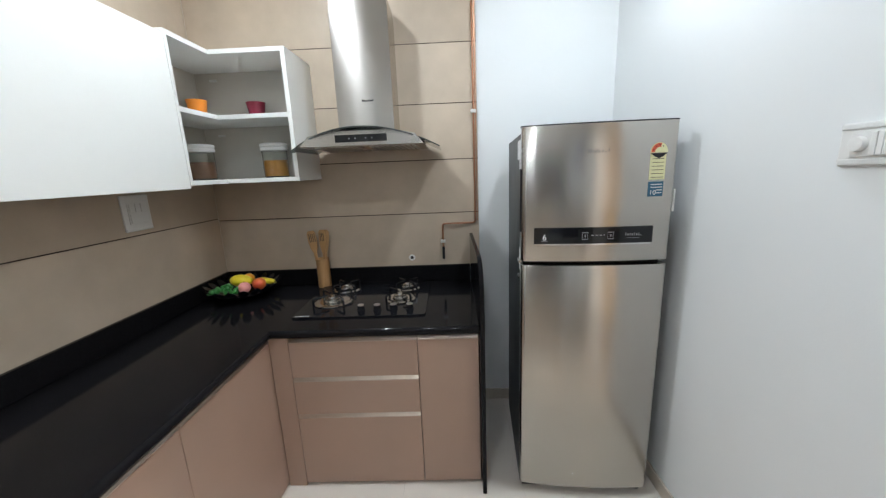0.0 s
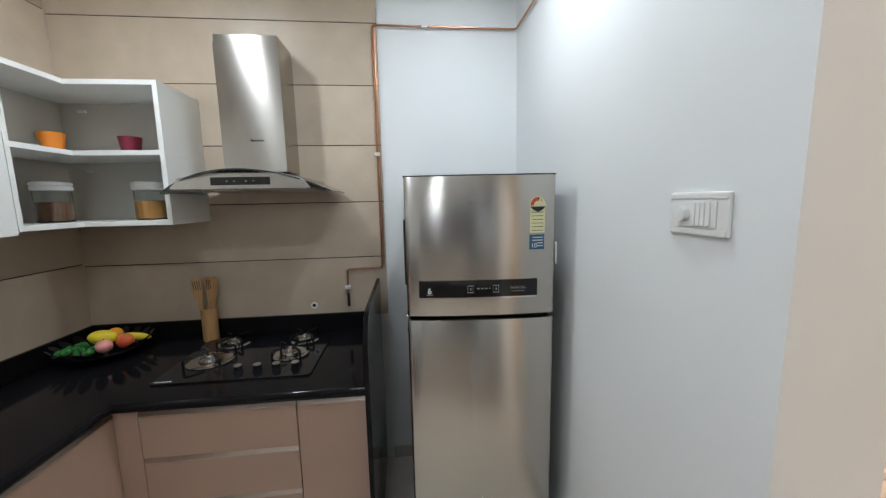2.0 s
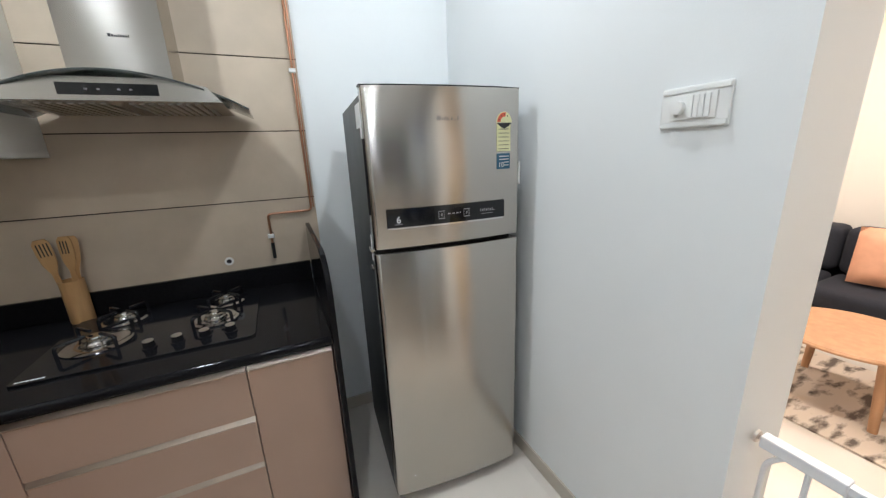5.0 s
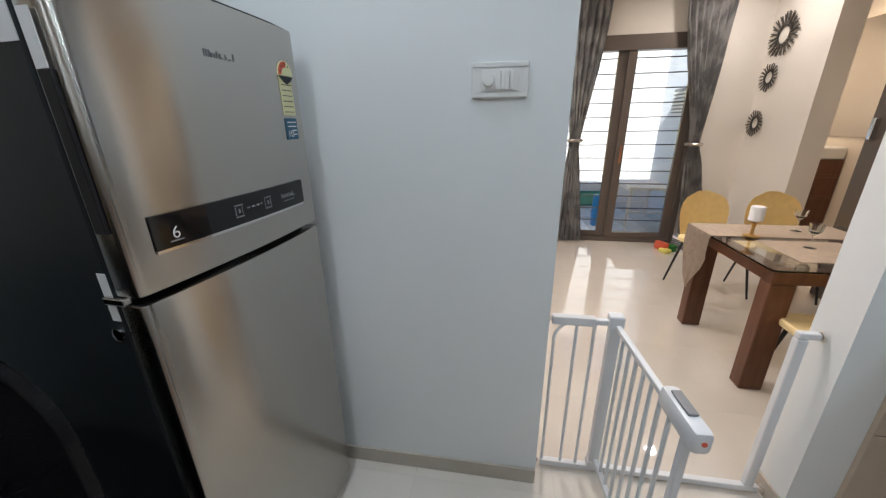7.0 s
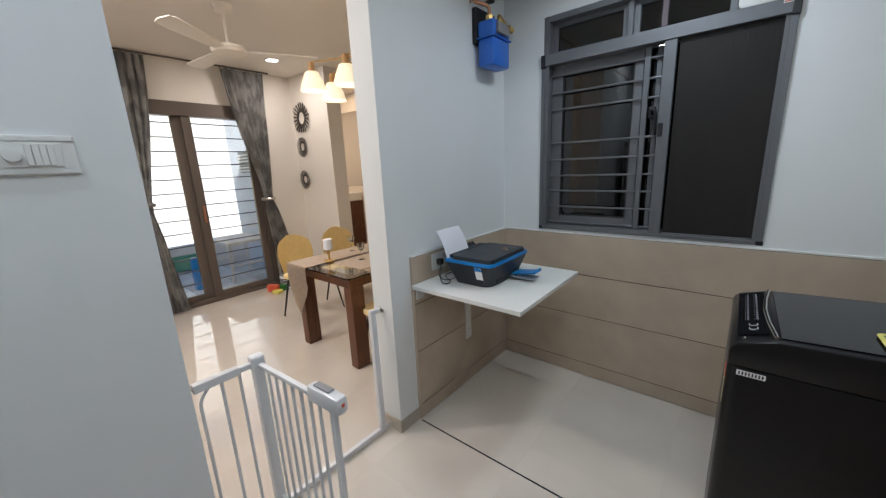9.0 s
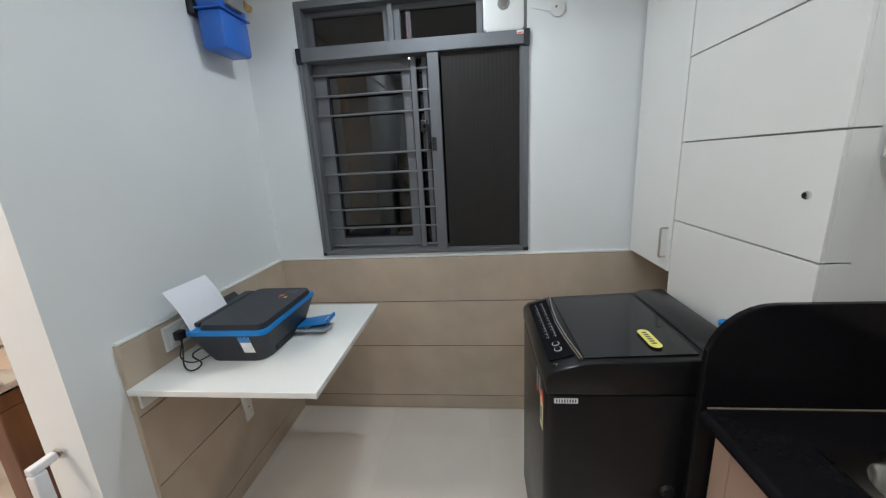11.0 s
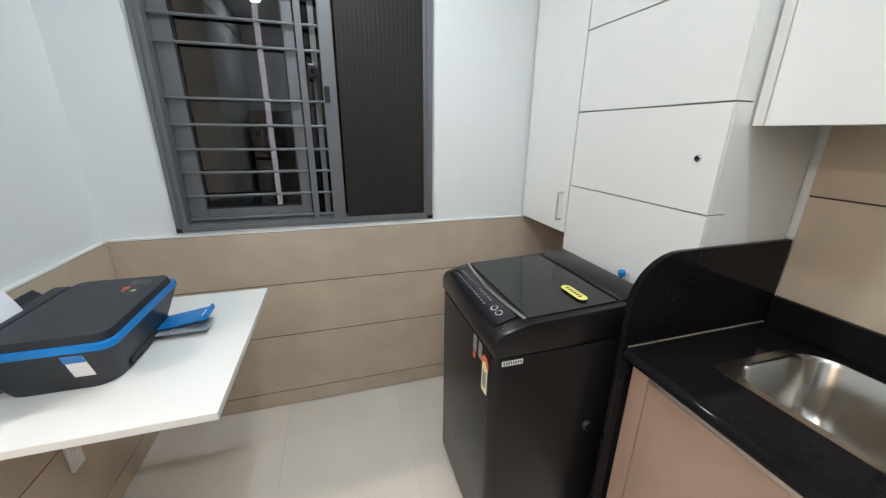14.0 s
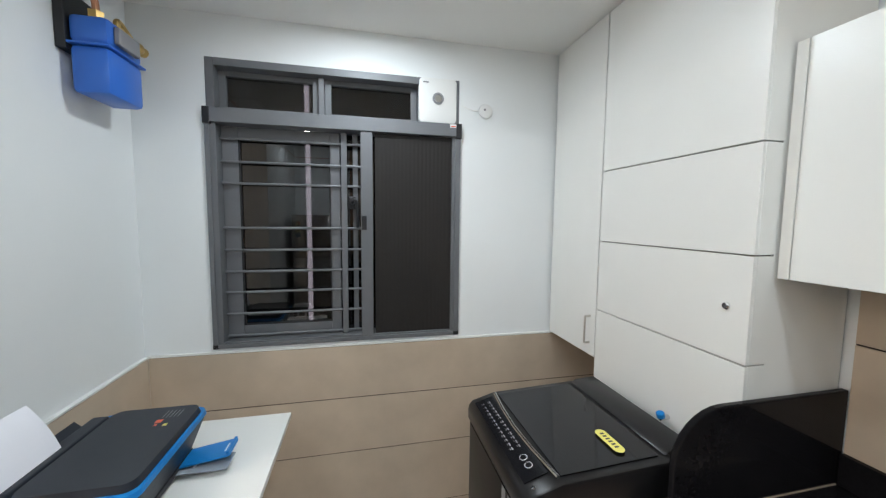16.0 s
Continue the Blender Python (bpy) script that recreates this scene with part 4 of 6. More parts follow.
# pleated insect screen
b = bmesh.new()
n, x0, x1 = 40, WX0 + 0.022, SXM - 0.031
prev = None
for i in range(n + 1):
    x, y = x0 + (x1 - x0) * i / n, 0.038 + (0.0008 if i % 2 else 0.0)
    cur = [b.verts.new((x, y, WZ0 + 0.024)), b.verts.new((x, y, BZ - 0.047))]
    cur += [b.verts.new((x, y - 0.002, BZ - 0.047)), b.verts.new((x, y - 0.002, WZ0 + 0.024))]
    if prev:
        for k in range(4):
            b.faces.new([prev[k], prev[(k + 1) % 4], cur[(k + 1) % 4], cur[k]])
    prev = cur
part("insect_screen", b, "mesh", win, "dark brown pleated insect screen")
# sash
s0, s1 = 0.175, 0.719
for nm, bb in (("sash_stile", box(s0, s0 + 0.045, -0.05, -0.015, WZ0 + 0.031, BZ - 0.046, bevel=0.002)), ("sash_stile", box(s1 - 0.072, s1, -0.05, -0.015, WZ0 + 0.031, BZ - 0.046, bevel=0.002)),
               ("sash_rail", box(s0 + 0.0455, s1 - 0.0725, -0.05, -0.015, WZ0 + 0.031, WZ0 + 0.092, bevel=0.002)), ("sash_rail", box(s0 + 0.0455, s1 - 0.0725, -0.05, -0.015, BZ - 0.100, BZ - 0.046, bevel=0.002))):
    part(nm, bb, "graywin", win)
part("pane", box(s0 + 0.046, s1 - 0.073, -0.036, -0.030, WZ0 + 0.0925, BZ - 0.1005), "glassdark", win, "dark reflecting window pane")
for nm, bb in (("gasket", box(s0 + 0.0455, s0 + 0.052, -0.0295, -0.0135, WZ0 + 0.0925, BZ - 0.1005)), ("gasket", box(s1 - 0.079, s1 - 0.0725, -0.0295, -0.0135, WZ0 + 0.0925, BZ - 0.1005)),
               ("gasket", box(s0 + 0.0525, s1 - 0.0795, -0.0295, -0.0135, WZ0 + 0.0925, WZ0 + 0.098)), ("gasket", box(s0 + 0.0525, s1 - 0.0795, -0.0295, -0.0135, BZ - 0.107, BZ - 0.1005))):
    part(nm, bb, "black", win, "black rubber glazing gasket")
part("pane", box(WX0 + 0.04, s0 - 0.002, -0.056, -0.052, WZ0 + 0.03, BZ - 0.045), "glassdark", win)
part("mullion", box(0.138, 0.167, -0.012, 0.012, WZ0 + 0.03, BZ - 0.046, bevel=0.002), "graywin", win, "grey grille upright")
part("inner_post", box(0.085, 0.11, -0.05, -0.02, WZ0 + 0.031, BZ - 0.046, bevel=0.002), "graywin", win)
for z in (1.099, 1.209, 1.317, 1.42, 1.526, 1.635, 1.85, 1.952, 2.061):
    part("grille_bar", rod((SXM + 0.0, 0.0, z), (WX1 - 0.036, 0.0, z), 0.0065, 8), "graywin", win, smooth=True)
part("window_latch", box(0.094, 0.132, -0.019, 0.004, 1.735, 1.80, bevel=0.007), "black", win, "black window latch plate")
part("latch_lever", tube(smooth_path([(0.112, 0.005, 1.765), (0.112, 0.030, 1.770), (0.100, 0.034, 1.785), (0.088, 0.034, 1.76), (0.086, 0.034, 1.64)], 0.015, 3), 0.009, 8), "black", win, "curved black latch lever", smooth=True)
# transom lights
for a, c in ((0.27, WX1 - 0.036), (-0.22, 0.24)):
    part("fanlight_pane", box(a + 0.03, c - 0.03, -0.036, -0.030, BZ + 0.045, WZ1 - 0.06), "glassdark", win, "dark fanlight pane")
    for nm, bb in (("fanlight_frame", box(a, a + 0.029, -0.05, -0.01, BZ + 0.021, WZ1 - 0.036)), ("fanlight_frame", box(c - 0.029, c, -0.05, -0.01, BZ + 0.021, WZ1 - 0.036)),
                   ("fanlight_frame", box(a + 0.0295, c - 0.0295, -0.05, -0.01, BZ + 0.021, BZ + 0.044)), ("fanlight_frame", box(a + 0.0295, c - 0.0295, -0.05, -0.01, WZ1 - 0.059, WZ1 - 0.036))):
        part(nm, bb, "graywin", win)
part("fanlight_mullion", box(0.241, 0.269, -0.05, 0.02, BZ + 0.021, WZ1 - 0.036, bevel=0.002), "graywin", win)
part("blank_panel", box(WX0 + 0.036, -0.221, -0.05, -0.02, BZ + 0.021, WZ1 - 0.036), "graywin", win)
ef = thing("exhaust_fan", (-0.325, WY + 0.02, 2.30), "white square exhaust fan fitted in the window transom", "exhaust fan")
part("cover", prism(rounded_rect(0.20, 0.225, 0.02), "y", -0.012, 0.032, bevel=0.006), "white", ef, smooth=True)
part("vent_ring", lathe([(0.020, 0), (0.030, 0), (0.030, 0.004), (0.020, 0.005)], 24, pose(0.0, 0.0315, 0.01, -90, 0, 0)), "greylabel", ef, smooth=True)
part("vent_hub", lathe([(0, 0), (0.0195, 0), (0.0195, 0.002), (0, 0.002)], 20, pose(0.0, 0.0315, 0.01, -90, 0, 0)), "chrome", ef)
part("maker_mark", box(0.05, 0.08, 0.0322, 0.0330, 0.085, 0.092), "greylabel", ef)
part("indicator", box(-0.004, 0.004, 0.0322, 0.0335, -0.035, -0.027), "whitelabel", ef)
part("sticker", box(-0.095, -0.062, 0.0, 0.0497, -0.136, -0.119), "whitelabel", ef, "small white sticker")
part("sticker_print", box(-0.092, -0.066, 0.0498, 0.0502, -0.133, -0.128), "redlabel", ef, "red print")
part("cable", tube([(-0.09, 0.02, -0.02), (-0.14, 0.028, -0.02), (-0.19, 0.031, -0.035), (-0.225, 0.032, -0.04)], 0.003, 6), "white", ef, smooth=True)
cr = thing("ceiling_rose", (-0.585, YB - 0.011, 2.265), "round white cable outlet on the painted wall", "wall fitting")
part("cover", lathe([(0, 0), (0.038, 0), (0.036, 0.008), (0.012, 0.014), (0, 0.014)], 24, pose(0, 0, 0, -90, 0, 0)), "white", cr, smooth=True)
part("hole", lathe([(0, 0), (0.006, 0), (0.006, 0.002), (0, 0.002)], 10, pose(0.008, 0.0135, 0.005, -90, 0, 0)), "greylabel", cr)

# added dark duct blocking daylight behind the window, open through a narrow far gap
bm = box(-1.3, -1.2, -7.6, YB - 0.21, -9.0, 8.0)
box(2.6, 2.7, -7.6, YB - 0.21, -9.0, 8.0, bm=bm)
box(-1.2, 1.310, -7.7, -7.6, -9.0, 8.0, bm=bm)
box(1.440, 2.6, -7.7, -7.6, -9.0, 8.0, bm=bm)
structure("duct_walls", bm, "dark", "near-black walls of an added duct that keeps daylight out behind the window", "wall")
structure("duct_top", box(-1.3, 2.7, -7.7, YB - 0.21, 8.001, 8.1), "dark", "unseen dark slab added over the duct to block the sky", "ceiling")
structure("duct_floor", box(-1.3, 2.7, -7.7, YB - 0.21, -9.1, -9.001), "dark", "unseen dark floor added to close the duct", "floor")
# black box added only to give the pane its dark block
dv = thing("duct_unit", (0.47, -3.0, -9.0), "tall black box added to show as a dark block in the pane", "service unit")
part("case", box(-0.15, 0.15, -0.2, 0.2, 0.001, 10.4, bevel=0.02), "black", dv)

# ---- gas meter ----
gm = thing("gas_meter", (XR - 0.001, 0.22, 2.245), "blue domestic gas meter hung on the white wall", "gas meter")
part("back_plate", box(-0.03, 0.0, -0.11, 0.11, 0.0, 0.20, bevel=0.002), "black", gm, "dark steel bracket plate")
part("case_lower", prism([(-0.145, -0.14), (-0.03, -0.14), (-0.03, 0.02), (-0.145, 0.02)], "y", -0.10, 0.10, bevel=0.018), "meter", gm, smooth=True)
part("case_upper", prism([(-0.145, 0.026), (-0.03, 0.026), (-0.03, 0.12), (-0.145, 0.12)], "y", -0.10, 0.10, bevel=0.018), "meter", gm, smooth=True)
part("seam_flange", box(-0.152, -0.028, -0.108, 0.108, 0.019, 0.027, bevel=0.003), "meter", gm)
part("counter_window", box(-0.165, -0.146, -0.05, 0.07, 0.04, 0.10, bevel=0.004), "greylabel", gm, "grey counter housing")
for y in (-0.055, 0.055):
    part("union_nut", lathe([(0, 0), (0.024, 0), (0.024, 0.03), (0, 0.03)], 6, Matrix.Translation((-0.09, y, 0.118))), "brass", gm, "brass union nut")
part("connector", tube(smooth_path([(-0.09, 0.055, 0.14), (-0.09, 0.055, 0.20), (-0.03, 0.14, 0.22), (-0.012, 0.14, 0.36)], 0.03), 0.011, 10), "copper", gm, smooth=True)
part("connector", tube(smooth_path([(-0.09, -0.055, 0.14), (-0.09, -0.055, 0.18), (-0.09, -0.17, 0.13)], 0.03), 0.012, 10), "brass", gm, smooth=True)
part("valve", lathe([(0, 0), (0.02, 0), (0.024, 0.02), (0.015, 0.04), (0.02, 0.06), (0, 0.06)], 12, pose(-0.09, -0.16, 0.13, 90, 0, 0)), "brass", gm, "brass gas valve", smooth=True)
part("regulator", lathe([(0, 0), (0.03, 0), (0.042, 0.02), (0.042, 0.03), (0.02, 0.05), (0, 0.05)], 20, Matrix.Translation((-0.08, 0.03, 0.23))), "chrome", gm, "grey metal gas regulator", smooth=True)
part("flexible_hose", tube(smooth_path([(-0.08, 0.03, 0.28), (-0.08, 0.03, 0.35), (-0.05, 0.10, 0.365)], 0.03), 0.009, 8), "chrome", gm, smooth=True)

# ---- fold-down shelf and printer ----
sh = thing("wall_shelf", (XT - 0.001, 0.64, 0.85), "white laminate fold-down wall shelf holding a printer", "shelf")
part("board", box(-0.672, 0.0, -0.368, 0.368, 0, 0.022, bevel=0.002), "white_lam", sh)
for y in (-0.15, 0.31):
    br = part("bracket", box(-0.012, 0.0, y - 0.030, y + 0.030, -0.51 if y < 0 else -0.07, -0.001, bevel=0.002), "white", sh, "white folding steel bracket")
    part("bracket_arm", box(-0.36, -0.013, y - 0.014, y + 0.014, -0.022, -0.001, bevel=0.002), "white", sh)
for z in (-0.06, -0.44):
    part("screw", lathe([(0, 0), (0.006, 0), (0.004, 0.003), (0, 0.003)], 10, pose(-0.0122, -0.15, z, 0, -90, 0)), "chrome", sh)

pr = thing("printer", (0.762, 0.650, 0.8725), "dark navy inkjet printer with a bright blue rim", "printer")
pr.scale = (1.0, 1.10, 1.0)


def tapered(w0, d0, z0, w1, d1, z1, r0, r1, n=6):
    b = bmesh.new()
    lo = [b.verts.new((x, y, z0)) for x, y in rounded_rect(w0, d0, r0, n)]
    hi = [b.verts.new((x, y, z1)) for x, y in rounded_rect(w1, d1, r1, n)]
    b.faces.new(lo), b.faces.new(hi)
    k = len(lo)
    for i in range(k):
        b.faces.new([lo[i], lo[(i + 1) % k], hi[(i + 1) % k], hi[i]])
    return b


part("body", tapered(0.24, 0.31, 0.0, 0.315, 0.385, 0.125, 0.05, 0.03), "printer", pr, smooth=True)
part("blue_rim", tapered(0.320, 0.390, 0.1255, 0.316, 0.386, 0.140, 0.03, 0.03), "blue", pr, "bright blue rim", smooth=True)
lid = part("scanner_lid", tapered(0.262, 0.362, 0.1405, 0.252, 0.352, 0.160, 0.03, 0.028), "printer", pr, "dark scanner lid", Matrix.Translation((-0.018, 0, 0)), smooth=True)
for k, (mat, x, y, w) in enumerate((("yellowlabel", -0.075, -0.075, 0.012), ("redlabel", -0.05, -0.10, 0.018), ("redlabel", -0.045, -0.075, 0.008))):
    part("lid_mark", box(x, x + w, y, y + w, 0.1602, 0.1606), mat, lid)
b = bmesh.new()
for k in range(5):
    box(-0.085 + 0.011 * k, -0.083 + 0.011 * k, -0.15, -0.11, 0.1602, 0.1605, bm=b)
part("lid_print", b, "greylabel", lid)
part("feed_base", box(0.118, 0.165, -0.16, 0.16, 0.1405, 0.158, bevel=0.006), "printer", pr)
M["smoke"] = material("smoky_grey_plastic", (0.30, 0.33, 0.36), 0.2, vary=0.02)
tray = part("output_tray", prism(rounded_rect(0.165, 0.085, 0.010, cx=-0.1975, cy=-0.085), "z", 0.0, 0.006, bevel=0.001), "blue", pr, "blue extended paper tray", pose(0, 0, 0.004, 0, 9, 0))
part("tray_lip", box(-0.279, -0.270, -0.124, -0.046, 0.0062, 0.015, bevel=0.002), "blue", tray)
part("tray_slot_mark", box(-0.262, -0.257, -0.105, -0.065, 0.0062, 0.0068), "whitelabel", tray)
part("tray_extension", box(-0.275, -0.120, -0.100, -0.022, 0.0185, 0.0215, bevel=0.001), "smoke", pr, "smoky grey tray extension")
part("tray_mark", box(-0.185, -0.160, -0.066, -0.058, 0.0217, 0.0222), "whitelabel", pr)
part("tray_mark", box(-0.177, -0.168, -0.078, -0.046, 0.0217, 0.0221), "whitelabel", pr)
part("tray_slot", box(-0.133, -0.110, -0.13, 0.10, 0.014, 0.034, bevel=0.003), "black", pr, "black output slot")
def side_quad(za, zb, lift):
    ya, yb = 0.1555 + 0.30 * za + lift, 0.1555 + 0.30 * zb + lift
    return [(ya, za), (yb, zb), (yb + 0.001, zb), (ya + 0.001, za)]


part("side_sticker", prism(side_quad(0.045, 0.118, 0.0005), "x", -0.095, -0.052), "whitelabel", pr, "white and blue sticker")
part("side_sticker", prism(side_quad(0.095, 0.118, 0.0018), "x", -0.095, -0.052), "blue", pr)
b = bmesh.new()
n, prev = 10, None
for i in range(n + 1):
    t = i / n
    x, z = 0.13 + 0.045 * t + 0.035 * t * t, 0.13 + 0.18 * t - 0.02 * t * t
    cur = [b.verts.new(p) for p in ((x, -0.02, z), (x, 0.19, z), (x + 0.0035, 0.19, z - 0.001), (x + 0.0035, -0.02, z - 0.001))]
    if prev:
        for k in range(4):
            b.faces.new([prev[k], prev[(k + 1) % 4], cur[(k + 1) % 4], cur[k]])
    else:
        b.faces.new(cur)
    prev = cur
b.faces.new(prev)
ps = part("paper", b, "paper")
ps.matrix_world = Matrix.Translation((0.762, 0.660, 0.8725))
tagged(ps, "curled stack of white paper in the printer feed", "paper")
part("feed_tray", prism([(0.10, 0.10), (0.155, 0.10), (0.185, 0.17), (0.180, 0.175)], "y", -0.11, 0.13), "printer", pr)
cb = thing("power_cable", (0.95, 0.75, 0.8725), "loose black power cable between socket and printer", "cable")
part("lead", tube(smooth_path([(0.065, 0.03, 0.09), (0.03, 0.06, 0.06), (-0.02, 0.13, 0.01), (-0.08, 0.16, 0.008), (-0.08, 0.10, 0.008), (0.0, 0.08, 0.03), (-0.06, 0.02, 0.05), (-0.12, 0.0, 0.06)], 0.04), 0.003, 6), "black", cb, smooth=True)
part("lead", tube(smooth_path([(0.06, 0.02, 0.08), (0.02, 0.10, 0.02), (-0.04, 0.10, 0.006), (-0.10, 0.05, 0.03)], 0.04), 0.0025, 6), "black", cb, smooth=True)

# ---- washing machine ----
wm = thing("washing_machine", (-0.64, 0.72, 0.0), "dark grey top-loading washing machine under the tall cabinet", "washing machine")
part("cabinet_body", prism(rounded_rect(0.56, 0.54, 0.035), "z", 0.035, 0.86, bevel=0.003), "wm", wm, "dark grey enamelled body", smooth=True)
part("base", prism(rounded_rect(0.53, 0.51, 0.03), "z", 0.012, 0.0345), "black", wm)
for x in (-0.22, 0.22):
    for y in (-0.21, 0.21):
        part("foot", lathe([(0, 0), (0.02, 0), (0.02, 0.011), (0, 0.011)], 12, Matrix.Translation((x, y, 0.0005))), "black", wm)
topo = prism([(-0.283, 0.862), (0.2805, 0.862), (0.2815, 0.908), (0.277, 0.926), (0.262, 0.942), (0.17, 0.968), (-0.23, 0.985), (-0.283, 0.985)], "y", -0.272, 0.272, bevel=0.010)
part("top_frame", topo, "wm", wm, "black moulded top frame", smooth=True)
part("lid", prism([(0.165, 0.9695), (0.165, 0.974), (-0.16, 0.988), (-0.16, 0.983)], "y", -0.235, 0.245, bevel=0.001), "gloss_black", wm, "smoked glass lid")
part("lid_trim", tube([(0.175, -0.24, 0.974), (0.188, -0.12, 0.972), (0.193, 0.0, 0.971), (0.188, 0.12, 0.972), (0.175, 0.25, 0.974)], 0.006, 8), "chrome", wm, "silver lid handle strip", smooth=True)
part("control_panel", prism([(0.188, 0.967), (0.262, 0.944), (0.264, 0.947), (0.19, 0.970)], "y", -0.23, 0.22), "gloss_black", wm, "glossy black control panel")
rnd = random.Random(2)
b = bmesh.new()
for k in range(26):
    y = -0.20 + 0.30 * (k // 2) / 13
    x = 0.212 + 0.024 * (k % 2)
    z = 0.9702 - (x - 0.19) * 0.311
    box(x, x + 0.005, y, y + rnd.uniform(0.007, 0.016), z, z + 0.0008, bm=b)
    box(x + 0.008, x + 0.0095, y, y + rnd.uniform(0.003, 0.009), z - 0.0025, z - 0.0016, bm=b)
part("panel_print", b, "greylabel", wm, "small pale control markings")
for y in (0.135, 0.170):
    bt = part("button", lathe([(0, 0), (0.010, 0), (0.009, 0.003), (0, 0.003)], 16, pose(0.225, y, 0.9605, 0, 17, 0)), "gloss_black", wm)
    part("button_ring", lathe([(0.0105, 0), (0.0122, 0), (0.0122, 0.0012), (0.0105, 0.0012)], 20, pose(0.225, y, 0.9605, 0, 17, 0)), "concrete", bt)
part("rear_console", prism([(-0.29, 0.9855), (-0.175, 0.9855), (-0.20, 1.0), (-0.29, 1.005)], "y", -0.25, 0.25, bevel=0.006), "wm", wm, smooth=True)
part("lid_sticker", prism(rounded_rect(0.036, 0.12, 0.0175, cx=-0.10, cy=0.155), "z", 0.9856, 0.9868), "yellowlabel", wm, "yellow oval lid sticker", m=pose(0, 0, 0, 0, 2.3, 0) @ Matrix.Translation((0, 0, 0.001)))
b = bmesh.new()
for k in range(6):
    box(-0.107, -0.093, 0.115 + 0.014 * k, 0.122 + 0.014 * k, 0.9869, 0.9873, bm=b)
part("label_print", b, "black", wm, m=pose(0, 0, 0, 0, 2.3, 0) @ Matrix.Translation((0, 0, 0.001)))
for x, y in ((0.247, 0.245), (0.262, 0.235), (0.268, 0.218)):
    part("chrome_dot", lathe([(0, 0), (0.006, 0), (0.005, 0.004), (0, 0.005)], 10, pose(x, y, 0.950 - 1.1 * (x - 0.247), 0, 40, 0)), "chrome", wm, "small chrome dot", smooth=True)
lb = part("energy_label", box(0.2805, 0.2818, 0.187, 0.228, 0.70, 0.80), "creamlabel", wm, "pale energy label with a red arc")
b = prism([(0.2075 + 0.027 * math.cos(radians(a)), 0.80 + 0.035 * math.sin(radians(a))) for a in range(0, 181, 15)], "x", 0.2806, 0.2822)
part("star_arc", b, "redlabel", wm)
part("arc_centre", prism([(0.2075 + 0.015 * math.cos(radians(a)), 0.797 + 0.018 * math.sin(radians(a))) for a in range(0, 360, 24)], "x", 0.2823, 0.2827), "creamlabel", wm)
part("energy_print", box(0.2819, 0.2823, 0.195, 0.22, 0.72, 0.78), "greylabel", wm)
for y, mat in ((0.105, "greylabel"), (0.150, "greylabel")):
    part("side_mark", box(0.2805, 0.2812, y, y + 0.028, 0.80, 0.86), mat, wm)
part("side_mark", box(0.2805, 0.2812, 0.105, 0.125, 0.77, 0.795), "redlabel", wm)
part("serial_label", box(0.185, 0.255, 0.2705, 0.2718, 0.835, 0.852), "whitelabel", wm, "small white serial label")
b = bmesh.new()
for k in range(8):
    box(0.190 + 0.008 * k, 0.194 + 0.008 * k, 0.2719, 0.2722, 0.838, 0.849, bm=b)
part("serial_print", b, "black", wm)
part("serial_label", box(-0.23, -0.205, 0.2705, 0.2716, 0.82, 0.85), "greylabel", wm)
part("side_cap", lathe([(0, 0), (0.022, 0), (0.018, 0.012), (0, 0.014)], 16, pose(-0.10, 0.2705, 0.52, -90, 0, 0)), "black", wm, smooth=True)
hz = thing("inlet_tap", (-0.998, 0.80, 0.992), "small blue tap connector on the white column", "tap")
part("stem", rod((0, 0, 0), (0.035, 0, 0), 0.009, 10), "chrome", hz, smooth=True)
part("blue_knob", lathe([(0, 0), (0.014, 0), (0.014, 0.016), (0, 0.018)], 10, pose(0.03, 0, 0.004, 0, 20, 0)), "blue", hz, "bright blue tap knob", smooth=True)


# ---- safety gate ----
GX = 1.142
gate = thing("safety_gate", (GX, 1.828, 0.0), "white metal baby safety gate standing open in the doorway", "safety gate")
E = lambda y: y - 1.828
part("bottom_rail", box(-0.013, 0.013, E(1.175), E(2.055), 0.012, 0.040, bevel=0.004), "gate", gate)
part("top_rail", box(-0.011, 0.011, E(1.852), E(1.99), 0.745, 0.768, bevel=0.004), "gate", gate)
part("rail_sleeve", box(-0.016, 0.016, E(1.90), E(2.06), 0.740, 0.774, bevel=0.004), "gate", gate)
part("hinge_post", box(-0.018, 0.018, E(1.807), E(1.850), 0.041, 0.755, bevel=0.005), "gate", gate)
part("hinge_block", box(-0.025, 0.022, E(1.802), E(1.856), 0.735, 0.792, bevel=0.008), "gate", gate, "white plastic hinge block")
part("hinge_block", box(-0.025, 0.022, E(1.802), E(1.856), 0.0405, 0.075, bevel=0.008), "gate", gate)
for y in (1.90, 1.965):
    part("bar", rod((0, E(y), 0.041), (0, E(y), 0.745), 0.0065, 8), "gate", gate, smooth=True)
part("bar", tube(smooth_path([(0, E(2.045), 0.041), (0, E(2.045), 0.70), (0, E(2.005), 0.745)], 0.05, 5), 0.0065, 8), "gate", gate, smooth=True)
part("latch_post", box(-0.015, 0.015, E(1.20), E(1.235), 0.041, 0.745, bevel=0.005), "gate", gate)
part("latch_arm", box(-0.013, 0.013, E(1.165), E(1.235), 0.7455, 0.772, bevel=0.006), "gate", gate)
